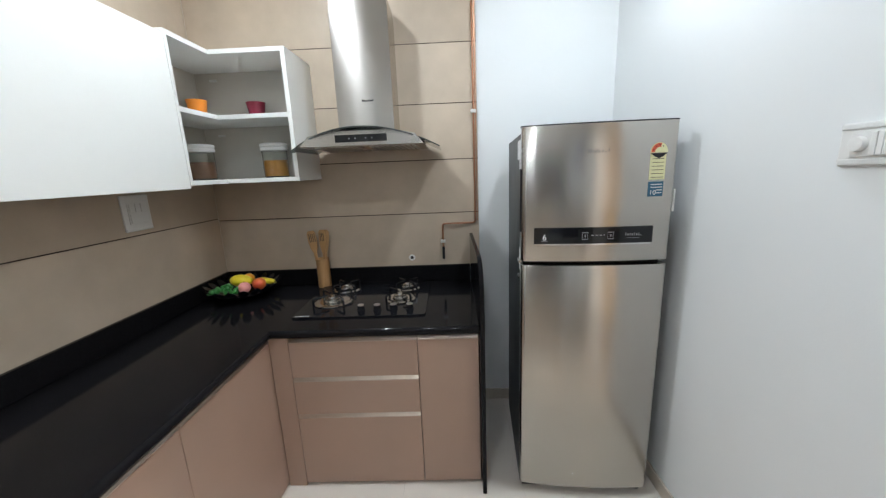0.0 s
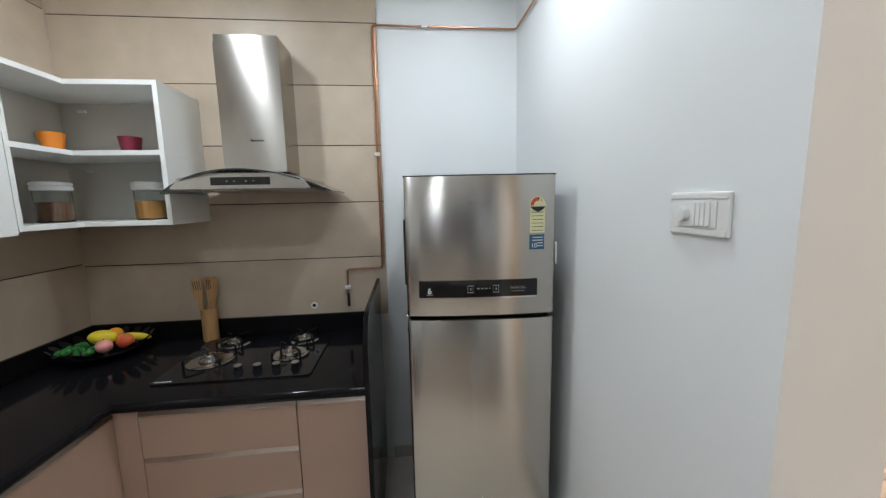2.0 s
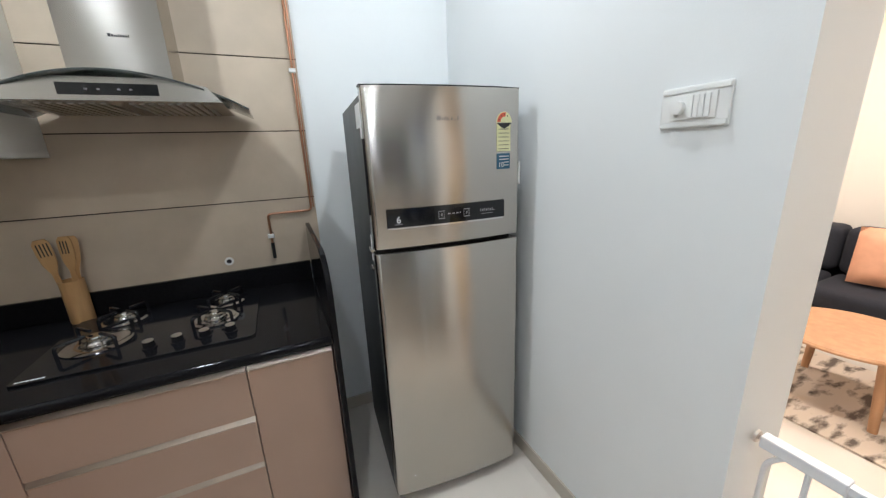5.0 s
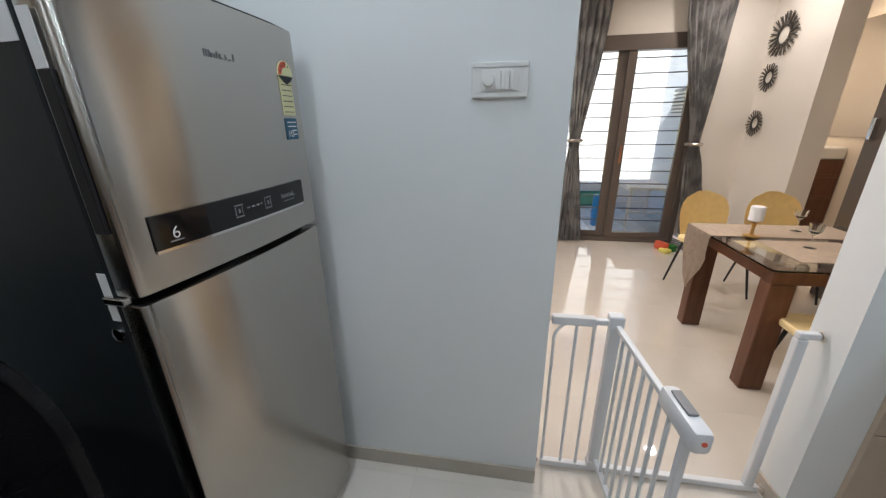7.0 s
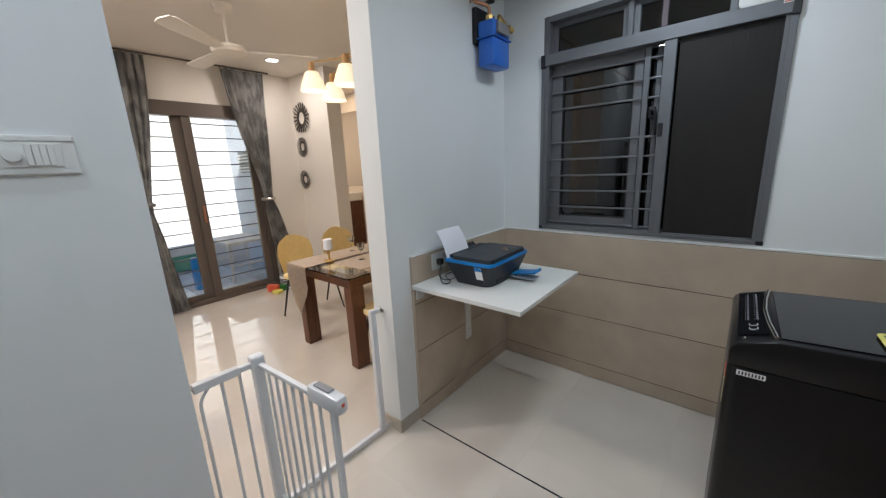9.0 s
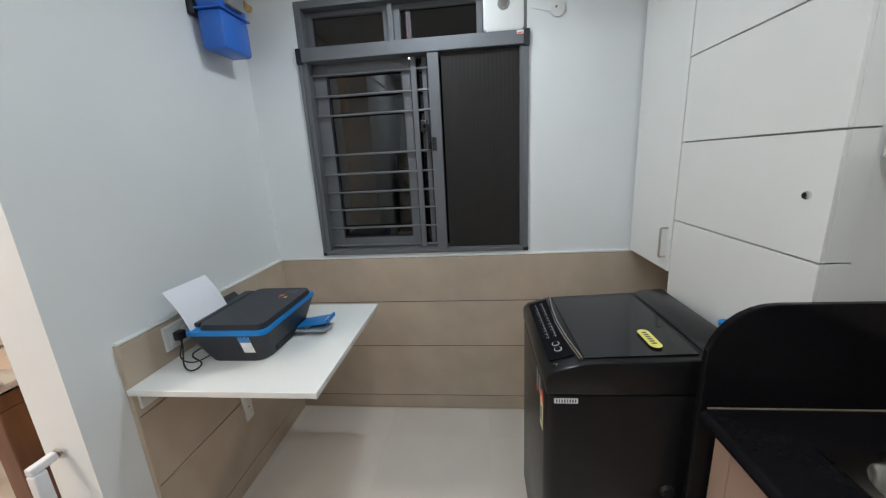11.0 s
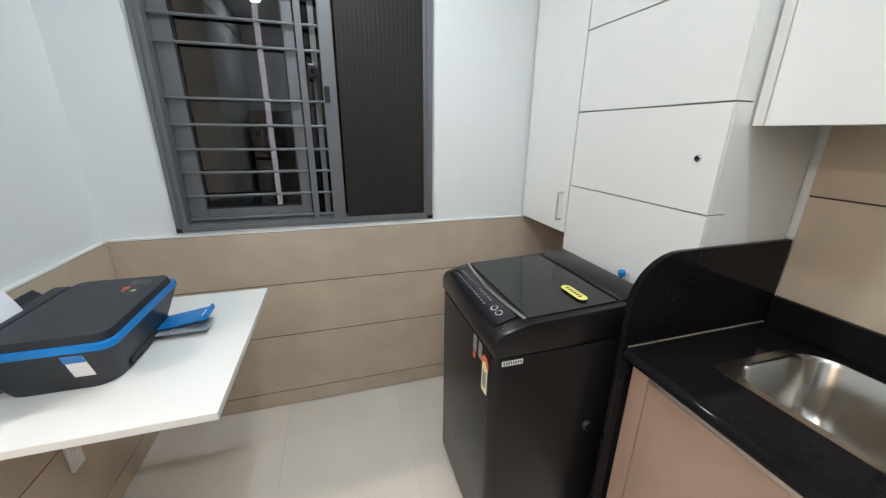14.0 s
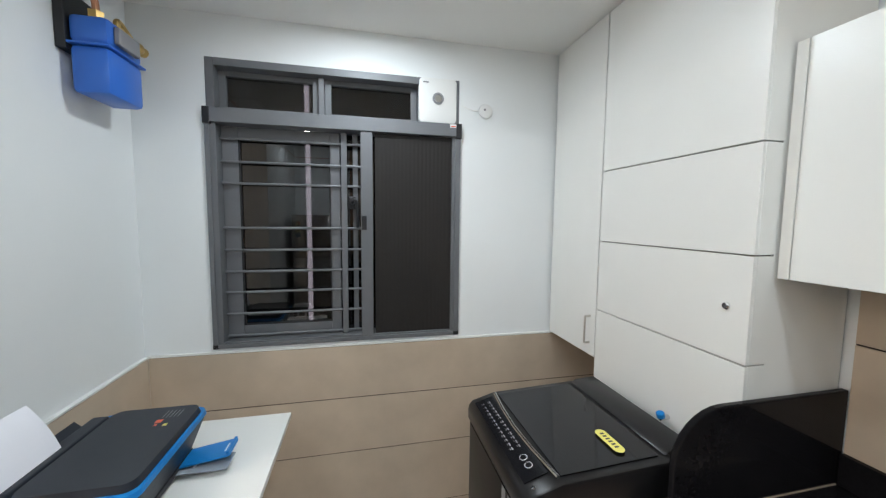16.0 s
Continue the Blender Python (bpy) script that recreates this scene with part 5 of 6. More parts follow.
for y, d in ((1.164, -1), (2.061, 1)):
    for z in (0.026, 0.757):
        sc = part("wall_screw", rod((0, E(y), z), (0, E(y) + d * 0.012, z), 0.006, 8), "chrome", gate, smooth=True)
        part("wall_cup", lathe([(0, 0), (0.018, 0), (0.016, 0.006), (0, 0.006)], 16, pose(0, E(YO0 + 0.0085 if d < 0 else YO1 - 0.0085), z, 90 * (1 if d > 0 else -1), 0, 0) @ Matrix.Translation((0, 0, -0.0)) ), "alu", gate, "grey wall cup", smooth=True)
leafp = part("swing_leaf", box(-0.455, -0.026, -0.010, 0.010, 0.742, 0.762, bevel=0.004), "gate", gate, "open swinging gate leaf", pose(0, 0.0, 0, 0, 0, 4) @ Matrix.Diagonal((1.06, 1, 1, 1)))
part("leaf_bottom_rail", box(-0.455, -0.026, -0.010, 0.010, 0.085, 0.105, bevel=0.004), "gate", leafp)
part("leaf_end_post", box(-0.476, -0.456, -0.011, 0.011, 0.085, 0.742, bevel=0.004), "gate", leafp)
for k in range(7):
    x = -0.08 - 0.052 * k
    part("leaf_bar", rod((x, 0, 0.105), (x, 0, 0.742), 0.0065, 8), "gate", leafp, smooth=True)
part("latch_housing", box(-0.52, -0.36, -0.024, 0.024, 0.735, 0.800, bevel=0.014), "gate", leafp, "white plastic latch housing", smooth=True)
part("release_pad", box(-0.47, -0.39, -0.013, 0.013, 0.8005, 0.808, bevel=0.003), "greylabel", leafp, "grey release pad")
part("red_button", lathe([(0, 0), (0.007, 0), (0.006, 0.003), (0, 0.003)], 12, pose(-0.5195, 0, 0.772, 0, -90, 0)), "redlabel", leafp, "small red lock indicator")

# ---- downlights ----
def downlight(x, y, z, label):
    ob = thing("downlight", (x, y, z), label, "ceiling light", "recessed downlights")
    part("trim_ring", lathe([(0.062, -0.001), (0.078, -0.001), (0.076, -0.007), (0.062, -0.005)], 28), "white", ob, smooth=True)
    part("diffuser", lathe([(0, -0.001), (0.0615, -0.001), (0.0615, -0.004), (0, -0.004)], 24), "lampglow", ob, "lit white diffuser")


for kx, ky in KITCHEN_SPOTS:
    downlight(kx, ky, KH if ky > 1.05 else LOW, "round recessed white downlight in the kitchen ceiling")
for kx, ky in DINING_SPOTS:
    downlight(kx, ky, DH, "round recessed warm white downlight in the dining ceiling")

# ---- dining room ----
tb = thing("dining_table", (2.20, 0.10, 0.0), "dark reddish wood dining table with a clear glass top", "dining table")
for x in (-0.35, 0.35):
    for y in (-0.72, 0.72):
        part("leg", box(x - 0.045, x + 0.045, y - 0.06, y + 0.06, 0.001, 0.66, bevel=0.006), "wood", tb)
for x in (-0.365, 0.365):
    part("apron", box(x - 0.03, x + 0.03, -0.78, 0.78, 0.661, 0.735, bevel=0.004), "wood", tb)
for y in (-0.745, 0.745):
    part("apron", box(-0.334, 0.334, y - 0.035, y + 0.035, 0.661, 0.735, bevel=0.004), "wood", tb)
part("glass_top", prism(rounded_rect(0.90, 1.66, 0.03), "z", 0.750, 0.760, bevel=0.002), "glass", tb, "clear glass tabletop")
for x in (-0.33, 0.33):
    for y in (-0.72, 0.72):
        part("spacer", lathe([(0, 0.7352), (0.02, 0.7352), (0.02, 0.7495), (0, 0.7495)], 12, Matrix.Translation((x, y, 0))), "chrome", tb)


def runner(x, w, label):
    b = bmesh.new()
    n, prev = 8, None
    path = [(0.930, 0.764), (0.935, 0.755), (0.937, 0.74), (0.938, 0.68), (0.939, 0.64), (0.940, 0.60), (0.936, 0.52), (0.94, 0.42), (0.937, 0.33)]
    for j, (y, z) in enumerate(path):
        ww = w if j < 6 else w * (8 - j) / 2.6
        zz = z
        cur = []
        for i in range(n + 1):
            u = -1 + 2 * i / n
            cur.append(b.verts.new((x + u * ww / 2, y + (0.008 * math.sin(u * 7 + j) if j > 4 else 0), zz)))
        if prev:
            for i in range(n):
                b.faces.new([prev[i], prev[i + 1], cur[i + 1], cur[i]])
        prev = cur
    bmesh.ops.solidify(b, geom=b.faces[:], thickness=0.003)
    ob = tagged(new("table_runner"), label, "table runner")
    part("hanging_end", b, "runner", ob, smooth=True)
    part("flat_cloth", box(x - w / 2, x + w / 2, 0.05, 0.929, 0.7605, 0.7645, bevel=0.001), "runner", ob)
    return ob


runner(2.47, 0.30, "beige fabric runner hanging in a point over the table end")
tagged(part("placemat", box(1.88, 2.25, 0.28, 0.72, 0.7605, 0.7645, bevel=0.001), "runner"), "beige woven placemat on the glass table", "placemat")
cd = thing("candle_holder", (2.33, 0.70, 0.7675), "thick white candle on a brass pedestal holder", "candle holder")
part("holder", lathe([(0, 0), (0.045, 0), (0.045, 0.006), (0.010, 0.012), (0.008, 0.06), (0.016, 0.07), (0.008, 0.08), (0.03, 0.095), (0.045, 0.098), (0, 0.10)], 20), "brass", cd, smooth=True)
part("candle", lathe([(0, 0.1005), (0.038, 0.1005), (0.038, 0.185), (0.034, 0.19), (0, 0.186)], 20), "paper", cd, "thick white wax candle", smooth=True)
for x, y in ((2.12, 0.52), (2.48, 0.35), (2.20, 0.20)):
    g = thing("stem_glass", (x, y, 0.7675), "small clear stemmed glass on the dining table", "glass", "glasses on the dining table")
    part("bowl_and_stem", lathe([(0, 0), (0.03, 0), (0.004, 0.006), (0.004, 0.07), (0.03, 0.10), (0.034, 0.14), (0.032, 0.14), (0.027, 0.102), (0, 0.075)], 16), "glass", g, smooth=True)


def chair(m, label):
    ob = thing("dining_chair", (0, 0, 0), label, "chair", "chairs round the dining table")
    ob.matrix_world = m
    b = prism(rounded_rect(0.46, 0.44, 0.10, 6), "z", 0.43, 0.475, bevel=0.014)
    part("seat", b, "yellow", ob, "yellow padded seat", smooth=True)
    b = bmesh.new()
    rows = []
    for j in range(9):
        v = j / 8
        z = 0.49 + 0.37 * v
        half = 0.235 * math.sqrt(max(0.02, 1 - max(0, (v - 0.45) / 0.56) ** 2.6)) * (0.90 + 0.10 * min(1, v * 2.5))
        row = []
        for i in range(11):
            u = -1 + 2 * i / 10
            row.append(b.verts.new((half * u, 0.205 + 0.055 * v - 0.05 * u * u * (half / 0.235), z)))
        rows.append(row)
    for p, q in zip(rows, rows[1:]):
        for i in range(10):
            b.faces.new([p[i], p[i + 1], q[i + 1], q[i]])
    bmesh.ops.solidify(b, geom=b.faces[:], thickness=0.035)
    bk = part("backrest", b, "yellow", ob, "rounded yellow padded backrest", smooth=True)
    for x in (-0.10, 0.0, 0.10):
        part("button", lathe([(0, 0), (0.010, 0), (0.007, 0.004), (0, 0.005)], 10, pose(x, 0.222 - 0.02 * abs(x) * 10, 0.735, 90, 0, 0)), "yellow", bk)
    for sx in (-1, 1):
        for y0, y1 in ((-0.16, -0.22), (0.16, 0.24)):
            part("leg", rod((sx * 0.16, y0, 0.43), (sx * 0.215, y1, 0.002), 0.012, 10, r2=0.008), "iron", ob, "thin dark metal leg", smooth=True)
    return ob


chair(pose(3.17, 0.42, 0, 0, 0, -76), "yellow dining chair with its back to the balcony door")
chair(pose(3.17, -0.10, 0, 0, 0, -84), "yellow dining chair at the glass table by the washroom")
chair(pose(1.66, 0.56, 0, 0, 0, 92), "yellow dining chair tucked in behind the wall stub")
chair(pose(1.66, -0.06, 0, 0, 0, 90), "yellow dining chair tucked in at the far table side")

# pendant lamp
pl = thing("pendant_lamp", (1.62, 0.70, DH - 0.001), "three-shade pendant lamp with wooden sockets, lit warm", "pendant lamp")
part("ceiling_rose", lathe([(0, 0), (0.06, 0), (0.055, -0.02), (0, -0.022)], 20), "brass", pl, smooth=True)
part("stem", rod((0, 0, -0.02), (0, 0, -0.52), 0.006, 8), "brass", pl, smooth=True)
for x, y, z in ((2.125, 0.790, 2.085), (2.165, 0.595, 2.045), (1.80, 0.735, 2.08)):
    dx, dy, dz = x - 1.62, y - 0.70, z - DH
    part("arm", rod((0, 0, -0.52), (dx, dy, dz + 0.19), 0.005, 8), "brass", pl, smooth=True)
    so = part("socket", lathe([(0, 0.13), (0.022, 0.13), (0.022, 0.19), (0, 0.19)], 16, Matrix.Translation((dx, dy, dz))), "beech", pl, "turned wooden lamp socket", smooth=True)
    shd = part("shade", lathe([(0.034, 0.128), (0.045, 0.125), (0.074, 0.06), (0.092, 0.0), (0.088, 0.0), (0.070, 0.06), (0.036, 0.12)], 24, Matrix.Translation((dx, dy, dz))), "shade", pl, "glowing frosted glass shade", smooth=True)
    shd.visible_shadow = False
    lamp("pendant_bulb", "POINT", pose(x, y, z + 0.05), 0.25, WARM, 0.03)

# ceiling fan
fan = thing("ceiling_fan", (2.82, 1.04, DH - 0.001), "cream three-blade ceiling fan at rest", "ceiling fan")
part("canopy", lathe([(0, 0), (0.07, 0), (0.06, -0.04), (0.02, -0.06), (0, -0.06)], 20), "cream", fan, smooth=True)
part("downrod", rod((0, 0, -0.05), (0, 0, -0.27), 0.014, 10), "cream", fan, smooth=True)
part("motor", lathe([(0, -0.26), (0.05, -0.262), (0.115, -0.285), (0.125, -0.305), (0.115, -0.33), (0.06, -0.345), (0, -0.347)], 28), "cream", fan, smooth=True)
for a in (5, 127, 246):
    b = prism([(0.10, -0.035), (0.20, -0.05), (0.50, -0.072), (0.62, -0.066), (0.645, -0.03), (0.64, 0.045), (0.60, 0.062), (0.2, 0.05), (0.10, 0.035)], "z", -0.004, 0.004, bevel=0.002)
    part("blade", b, "cream", fan, "cream fan blade", pose(0, 0, -0.31, 0, 0, a) @ pose(0, 0, 0, 10, 0, 0))

# wreaths
rnd = random.Random(9)
for i, (x, z, r) in enumerate(((4.32, 2.225, 0.21), (4.38, 1.855, 0.142), (4.41, 1.415, 0.138))):
    w = thing("wall_wreath", (x, YS + 0.001, z), ("large" if i == 0 else "small") + " dark openwork metal wreath on the cream wall", "wall decoration", "wreaths on the dining wall")
    b = bmesh.new()
    n = 20
    for k in range(n):
        a = 2 * math.pi * k / n
        for s in (-0.22, 0.22):
            c = Vector((math.cos(a + s * 0.3), 0, math.sin(a + s * 0.3)))
            d = Vector((math.cos(a + s), 0, math.sin(a + s)))
            rod(c * r * 0.38 + Vector((0, 0.012, 0)), d * r * rnd.uniform(0.86, 1.0) + Vector((0, 0.02, 0)), r * 0.052, 6, b, r2=r * 0.022)
    part("petals", b, "wreath", w, "radiating dark metal petals")
    part("ring", tube([(r * 0.40 * math.cos(radians(t)), 0.012, r * 0.40 * math.sin(radians(t))) for t in range(0, 361, 20)], r * 0.04, 6), "iron", w, smooth=True)

# balcony door
bd = tagged(new("door_balcony"), "brown aluminium sliding balcony door with grille bars", "door", kind="structure")
bd.matrix_world = pose(XB, 0, 0)
part("door_frame", box(-0.03, 0.10, BY0, BY1, BZ1 - 0.15, BZ1, bevel=0.004), "brownwin", bd, "wide brown aluminium head")
part("door_frame", box(-0.03, 0.10, BY0, BY1, 0.001, 0.05, bevel=0.003), "brownwin", bd)
part("door_frame", box(-0.03, 0.10, BY0, BY0 + 0.06, 0.051, BZ1 - 0.151, bevel=0.003), "brownwin", bd)
part("door_frame", box(-0.03, 0.10, BY1 - 0.06, BY1, 0.051, BZ1 - 0.151, bevel=0.003), "brownwin", bd)
for y0, y1 in ((0.212, 0.30), (0.865, 0.955), (0.925, 1.05), (1.67, 1.738)):
    part("stile", box(-0.01 if y0 < 0.9 else 0.03, 0.028 if y0 < 0.9 else 0.065, y0, y1, 0.052, BZ1 - 0.152, bevel=0.003), "brownwin", bd)
for y0, y1, x in ((0.301, 0.864, -0.01), (1.051, 1.669, 0.03)):
    part("bottom_rail", box(x, x + 0.037, y0, y1, 0.052, 0.12, bevel=0.003), "brownwin", bd)
    pn = part("pane", box(x + 0.015, x + 0.019, y0, y1, 0.121, BZ1 - 0.152), "doorglass", bd, "clear door glass")
    pn.visible_shadow = False
for k in range(14):
    z = 0.10 + 0.155 * k
    for y0, y1 in ((0.215, 0.95), (1.0, 1.738)):
        part("grille_bar", rod((0.085, y0, z), (0.085, y1, z), 0.007, 6), "brownwin", bd)
part("door_handle", box(-0.035, -0.011, 0.89, 0.915, 0.98, 1.18, bevel=0.006), "copper", bd, "copper coloured pull handle")
part("threshold", box(0.101, 0.21, BY0, BY1, 0.001, 0.012), "wood", bd, "dark stone threshold")


def curtain(name, rows, label, tie):
    """rows: (z, y0, y1, x) down the cloth; pleats run down it."""
    b = bmesh.new()
    n, prev = 46, None
    for j, (z, y0, y1, x) in enumerate(rows):
        cur = []
        amp = 0.008 + 0.026 * min(1.0, abs(y1 - y0) / 0.5)
        for i in range(n + 1):
            u = i / n
            cur.append(b.verts.new((x + amp * math.sin(u * 2 * math.pi * 7 + 0.3 * j + 1.3 * math.sin(u * 5 + 0.8 * j)) * 0.7 + 0.006 * math.sin(u * 37 + j), y0 + (y1 - y0) * u, z)))
        if prev:
            for i in range(n):
                b.faces.new([prev[i], prev[i + 1], cur[i + 1], cur[i]])
        prev = cur
    bmesh.ops.solidify(b, geom=b.faces[:], thickness=0.003)
    ob = thing(name, (0, 0, 0), label, "curtain", "grey balcony curtains")
    part("cloth", b, "curtain", ob, smooth=True)
    y, z = tie
    part("tieback", tube([(4.41 + 0.075 * math.cos(radians(t)), y + 0.075 * math.sin(radians(t)), z) for t in range(0, 361, 24)], 0.018, 8), "alu", ob, "pale shiny tieback", smooth=True)
    return ob


curtain("curtain", [(2.73, 0.02, 0.52, 4.44), (2.4, 0.03, 0.47, 4.44), (2.05, 0.05, 0.40, 4.43), (1.7, 0.08, 0.32, 4.42), (1.4, 0.11, 0.26, 4.41), (1.2, 0.13, 0.235, 4.41), (1.0, 0.06, 0.24, 4.41), (0.7, -0.02, 0.21, 4.42), (0.35, -0.10, 0.16, 4.43), (0.03, -0.13, 0.13, 4.43)],
        "grey patterned curtain tied back beside the dining wall", (0.182, 1.20))
curtain("curtain", [(2.73, 1.20, 1.70, 4.44), (2.4, 1.22, 1.67, 4.44), (2.0, 1.27, 1.62, 4.43), (1.6, 1.34, 1.56, 4.42), (1.3, 1.39, 1.52, 4.41), (1.15, 1.40, 1.52, 4.41), (0.9, 1.36, 1.55, 4.41), (0.5, 1.31, 1.58, 4.42), (0.03, 1.25, 1.61, 4.43)],
        "grey patterned curtain tied back beside the black sofa", (1.458, 1.25))
rl = thing("curtain_rail", (4.44, 0.9, 2.745), "slim dark curtain rail under the cream ceiling", "curtain rail")
part("rail", rod((0, -0.95, 0), (0, 1.1, 0), 0.010, 8), "brownwin", rl, smooth=True)

# toys and basket
def toy(name, x, y, mat, dims, label):
    ob = part(name, prism(rounded_rect(dims[0], dims[1], min(dims[0], dims[1]) * 0.3), "z", 0.001, dims[2], bevel=0.006), mat, smooth=True)
    ob.matrix_world = pose(x, y, 0, 0, 0, 25)
    return tagged(ob, label, "toy", "toys by the curtain")


toy("toy_block", 4.17, 0.36, "yellowlabel", (0.12, 0.10, 0.04), "small yellow toy lying by the balcony door")
toy("toy_ring", 4.24, 0.27, "green", (0.11, 0.08, 0.07), "small green toy lying by the balcony door")
toy("toy_shoe", 4.28, 0.36, "redlabel", (0.16, 0.07, 0.09), "small red toy lying by the balcony door")
bk = thing("basket", (4.30, 0.10, 0.001), "black and white woven basket beside the curtain", "basket")
part("wall", lathe([(0, 0), (0.12, 0), (0.14, 0.05), (0.14, 0.14), (0.13, 0.16), (0.125, 0.16), (0.125, 0.02), (0, 0.02)], 24), "paper", bk, smooth=True)
for k in range(5):
    part("stripe", lathe([(0.1405, 0.0), (0.1425, 0.004), (0.1425, 0.012), (0.1405, 0.016)], 24, Matrix.Translation((0, 0, 0.035 + 0.022 * k))), "black", bk)
part("contents", box(-0.08, 0.08, -0.07, 0.07, 0.1, 0.20, bevel=0.03), "black", bk)

# washroom recess
vn = thing("vanity", (5.1, -1.585, 0.0), "brown open vanity unit under a white basin", "vanity")
for z in (0.55, 0.80):
    part("shelf", box(-0.35, 0.35, 0.0, 0.45, z, z + 0.03), "wood", vn)
for x in (-0.35, 0.32):
    part("side", box(x, x + 0.03, 0.0, 0.45, 0.02, 0.549), "wood", vn)
    part("side", box(x, x + 0.03, 0.0, 0.45, 0.831, 1.0), "wood", vn)
    part("side", box(x, x + 0.03, 0.0, 0.45, 0.581, 0.799), "wood", vn)
part("drawer_front", box(-0.318, 0.318, 0.42, 0.45, 0.84, 0.995, bevel=0.003), "wood", vn)
part("basin", box(-0.35, 0.35, 0.0, 0.46, 1.001, 1.14, bevel=0.02), "white", vn, "white ceramic basin")
mr = thing("mirror", (5.0, -1.597, 1.85), "tall framed washroom mirror above the basin", "mirror")
part("glass", box(-0.42, 0.42, 0.0, 0.008, -0.6, 0.62), "mirror", mr)
part("frame", box(-0.45, -0.421, 0.0, 0.02, -0.62, 0.64), "brass", mr)
part("frame", box(0.421, 0.45, 0.0, 0.02, -0.62, 0.64), "brass", mr)
dw = tagged(new("door_washroom"), "dark brown washroom door standing open beside the recess", "door", kind="structure")
part("door_leaf", box(3.02, 3.20, YS - 0.099, YS - 0.06, 0.01, 2.30, bevel=0.003), "brownwin", dw)
part("door_handle", box(3.12, 3.16, YS - 0.059, YS - 0.02, 1.30, 1.46, bevel=0.01), "chrome", dw, "chrome door handle")
lamp("washroom_spot", "AREA", pose(4.6, -0.95, DH - 0.03), 13, (1.0, 0.74, 0.5), 0.12)

# living room corner
rug = part("rug", prism(rounded_rect(0.98, 2.3, 0.01), "z", 0.001, 0.014, bevel=0.003), "rug")
rug.matrix_world = Matrix.Translation((2.96, 2.99, 0))
tagged(rug, "mottled beige and brown rug under the coffee table", "rug")
ct = thing("coffee_table", (2.93, 2.41, 0.0145), "round light oak coffee table on the rug", "coffee table")
part("tabletop", lathe([(0, 0.39), (0.33, 0.39), (0.35, 0.40), (0.35, 0.41), (0.34, 0.42), (0, 0.42)], 40), "lightwood", ct, smooth=True)
for k in range(4):
    a = radians(45 + 90 * k)
    part("leg", rod((0.27 * math.cos(a), 0.27 * math.sin(a), 0.39), (0.31 * math.cos(a), 0.31 * math.sin(a), 0), 0.028, 12, r2=0.019), "lightwood", ct, smooth=True)
sf = thing("sofa", (4.05, 2.80, 0.001), "dark charcoal fabric sofa against the balcony wall", "sofa")
part("seat_base", box(-0.40, 0.38, -0.75, 0.95, 0.06, 0.26, bevel=0.03), "sofa", sf, smooth=True)
for y in (-0.72, 0.11):
    part("seat_cushion", box(-0.42, 0.15, y, y + 0.82, 0.262, 0.42, bevel=0.05, seg=3), "sofa", sf, smooth=True)
    part("back_cushion", box(0.10, 0.34, y, y + 0.82, 0.421, 0.80, bevel=0.06, seg=3), "sofa", sf, smooth=True)
for y in (-0.98, 0.96):
    part("arm", box(-0.42, 0.40, y, y + 0.225, 0.06, 0.58, bevel=0.06, seg=3), "sofa", sf, smooth=True)
part("back_frame", box(0.345, 0.42, -0.75, 0.95, 0.06, 0.74, bevel=0.03), "sofa", sf, smooth=True)
for x in (-0.36, 0.34):
    for y in (-0.85, 1.05):
        part("foot", rod((x, y, 0), (x, y, 0.06), 0.02, 8), "iron", sf)


def pillow(x, y, z, rz, mat, label):
    b = bmesh.new()
    bmesh.ops.create_grid(b, x_segments=10, y_segments=10, size=0.21)
    for v in b.verts:
        u, w = v.co.x / 0.21, v.co.y / 0.21
        v.co.z = 0.07 * max(0, (1 - u ** 4) * (1 - w ** 4)) ** 0.6
    geo = bmesh.ops.duplicate(b, geom=b.verts[:] + b.edges[:] + b.faces[:])["geom"]
    for v in geo:
        if isinstance(v, bmesh.types.BMVert):
            v.co.z *= -1
    bmesh.ops.remove_doubles(b, verts=b.verts, dist=0.001)
    ob = part("cushion", b, mat, smooth=True)
    ob.matrix_world = pose(x, y, z, 0, 0, rz) @ pose(0, 0, 0, 75, 0, 0) @ pose(0, 0, 0, 0, 0, 0)
    return tagged(ob, label, "cushion", "cushions on the sofa")


pillow(3.98, 2.56, 0.645, -80, "pillow", "shiny copper coloured cushion on the charcoal sofa")
M["olive"] = material("grey_olive_fabric", (0.12, 0.125, 0.11), 0.85, vary=0.2, scale=12, bump=0.2)
pillow(3.98, 2.12, 0.645, -85, "olive", "grey olive cushion on the charcoal sofa")

# balcony and outside
M["housewhite_side"] = material("white_render_side", (0.82, 0.78, 0.76), 0.8, vary=0.04, scale=0.6)
deck = structure("balcony_floor", box(XB + 0.21, 6.6, -0.3, 3.4, -0.12, -0.006), "groove", "dark bed of the balcony floor", "floor")
structure("balcony_wall", box(XB + 0.2, 6.75, -0.34, -0.30, -0.1, 2.9), "concrete", "white plastered side wall of the balcony")
structure("balcony_soffit", box(XB + 0.2, 4.85, -0.3, 3.4, 2.85, 2.95), "concrete", "white plastered slab over the balcony", "ceiling")
structure("balcony_parapet", box(6.6, 6.75, -0.30, 3.4, -0.1, 0.42), "concrete", "low white plastered balcony parapet")
structure("balcony_end_wall", box(XB + 0.2, 6.75, 3.4, 3.5, -0.1, 0.42), "concrete", "white plastered end wall of the balcony")
mt = part("mat_screen", box(6.57, 6.598, 0.3, 1.6, 0.02, 0.27, bevel=0.003), "turf")
tagged(mt, "teal green strip along the balcony parapet", "mat")
lv = thing("wall_louvre", (6.1, -0.299, 1.72), "white louvred vent on the balcony side wall", "vent")
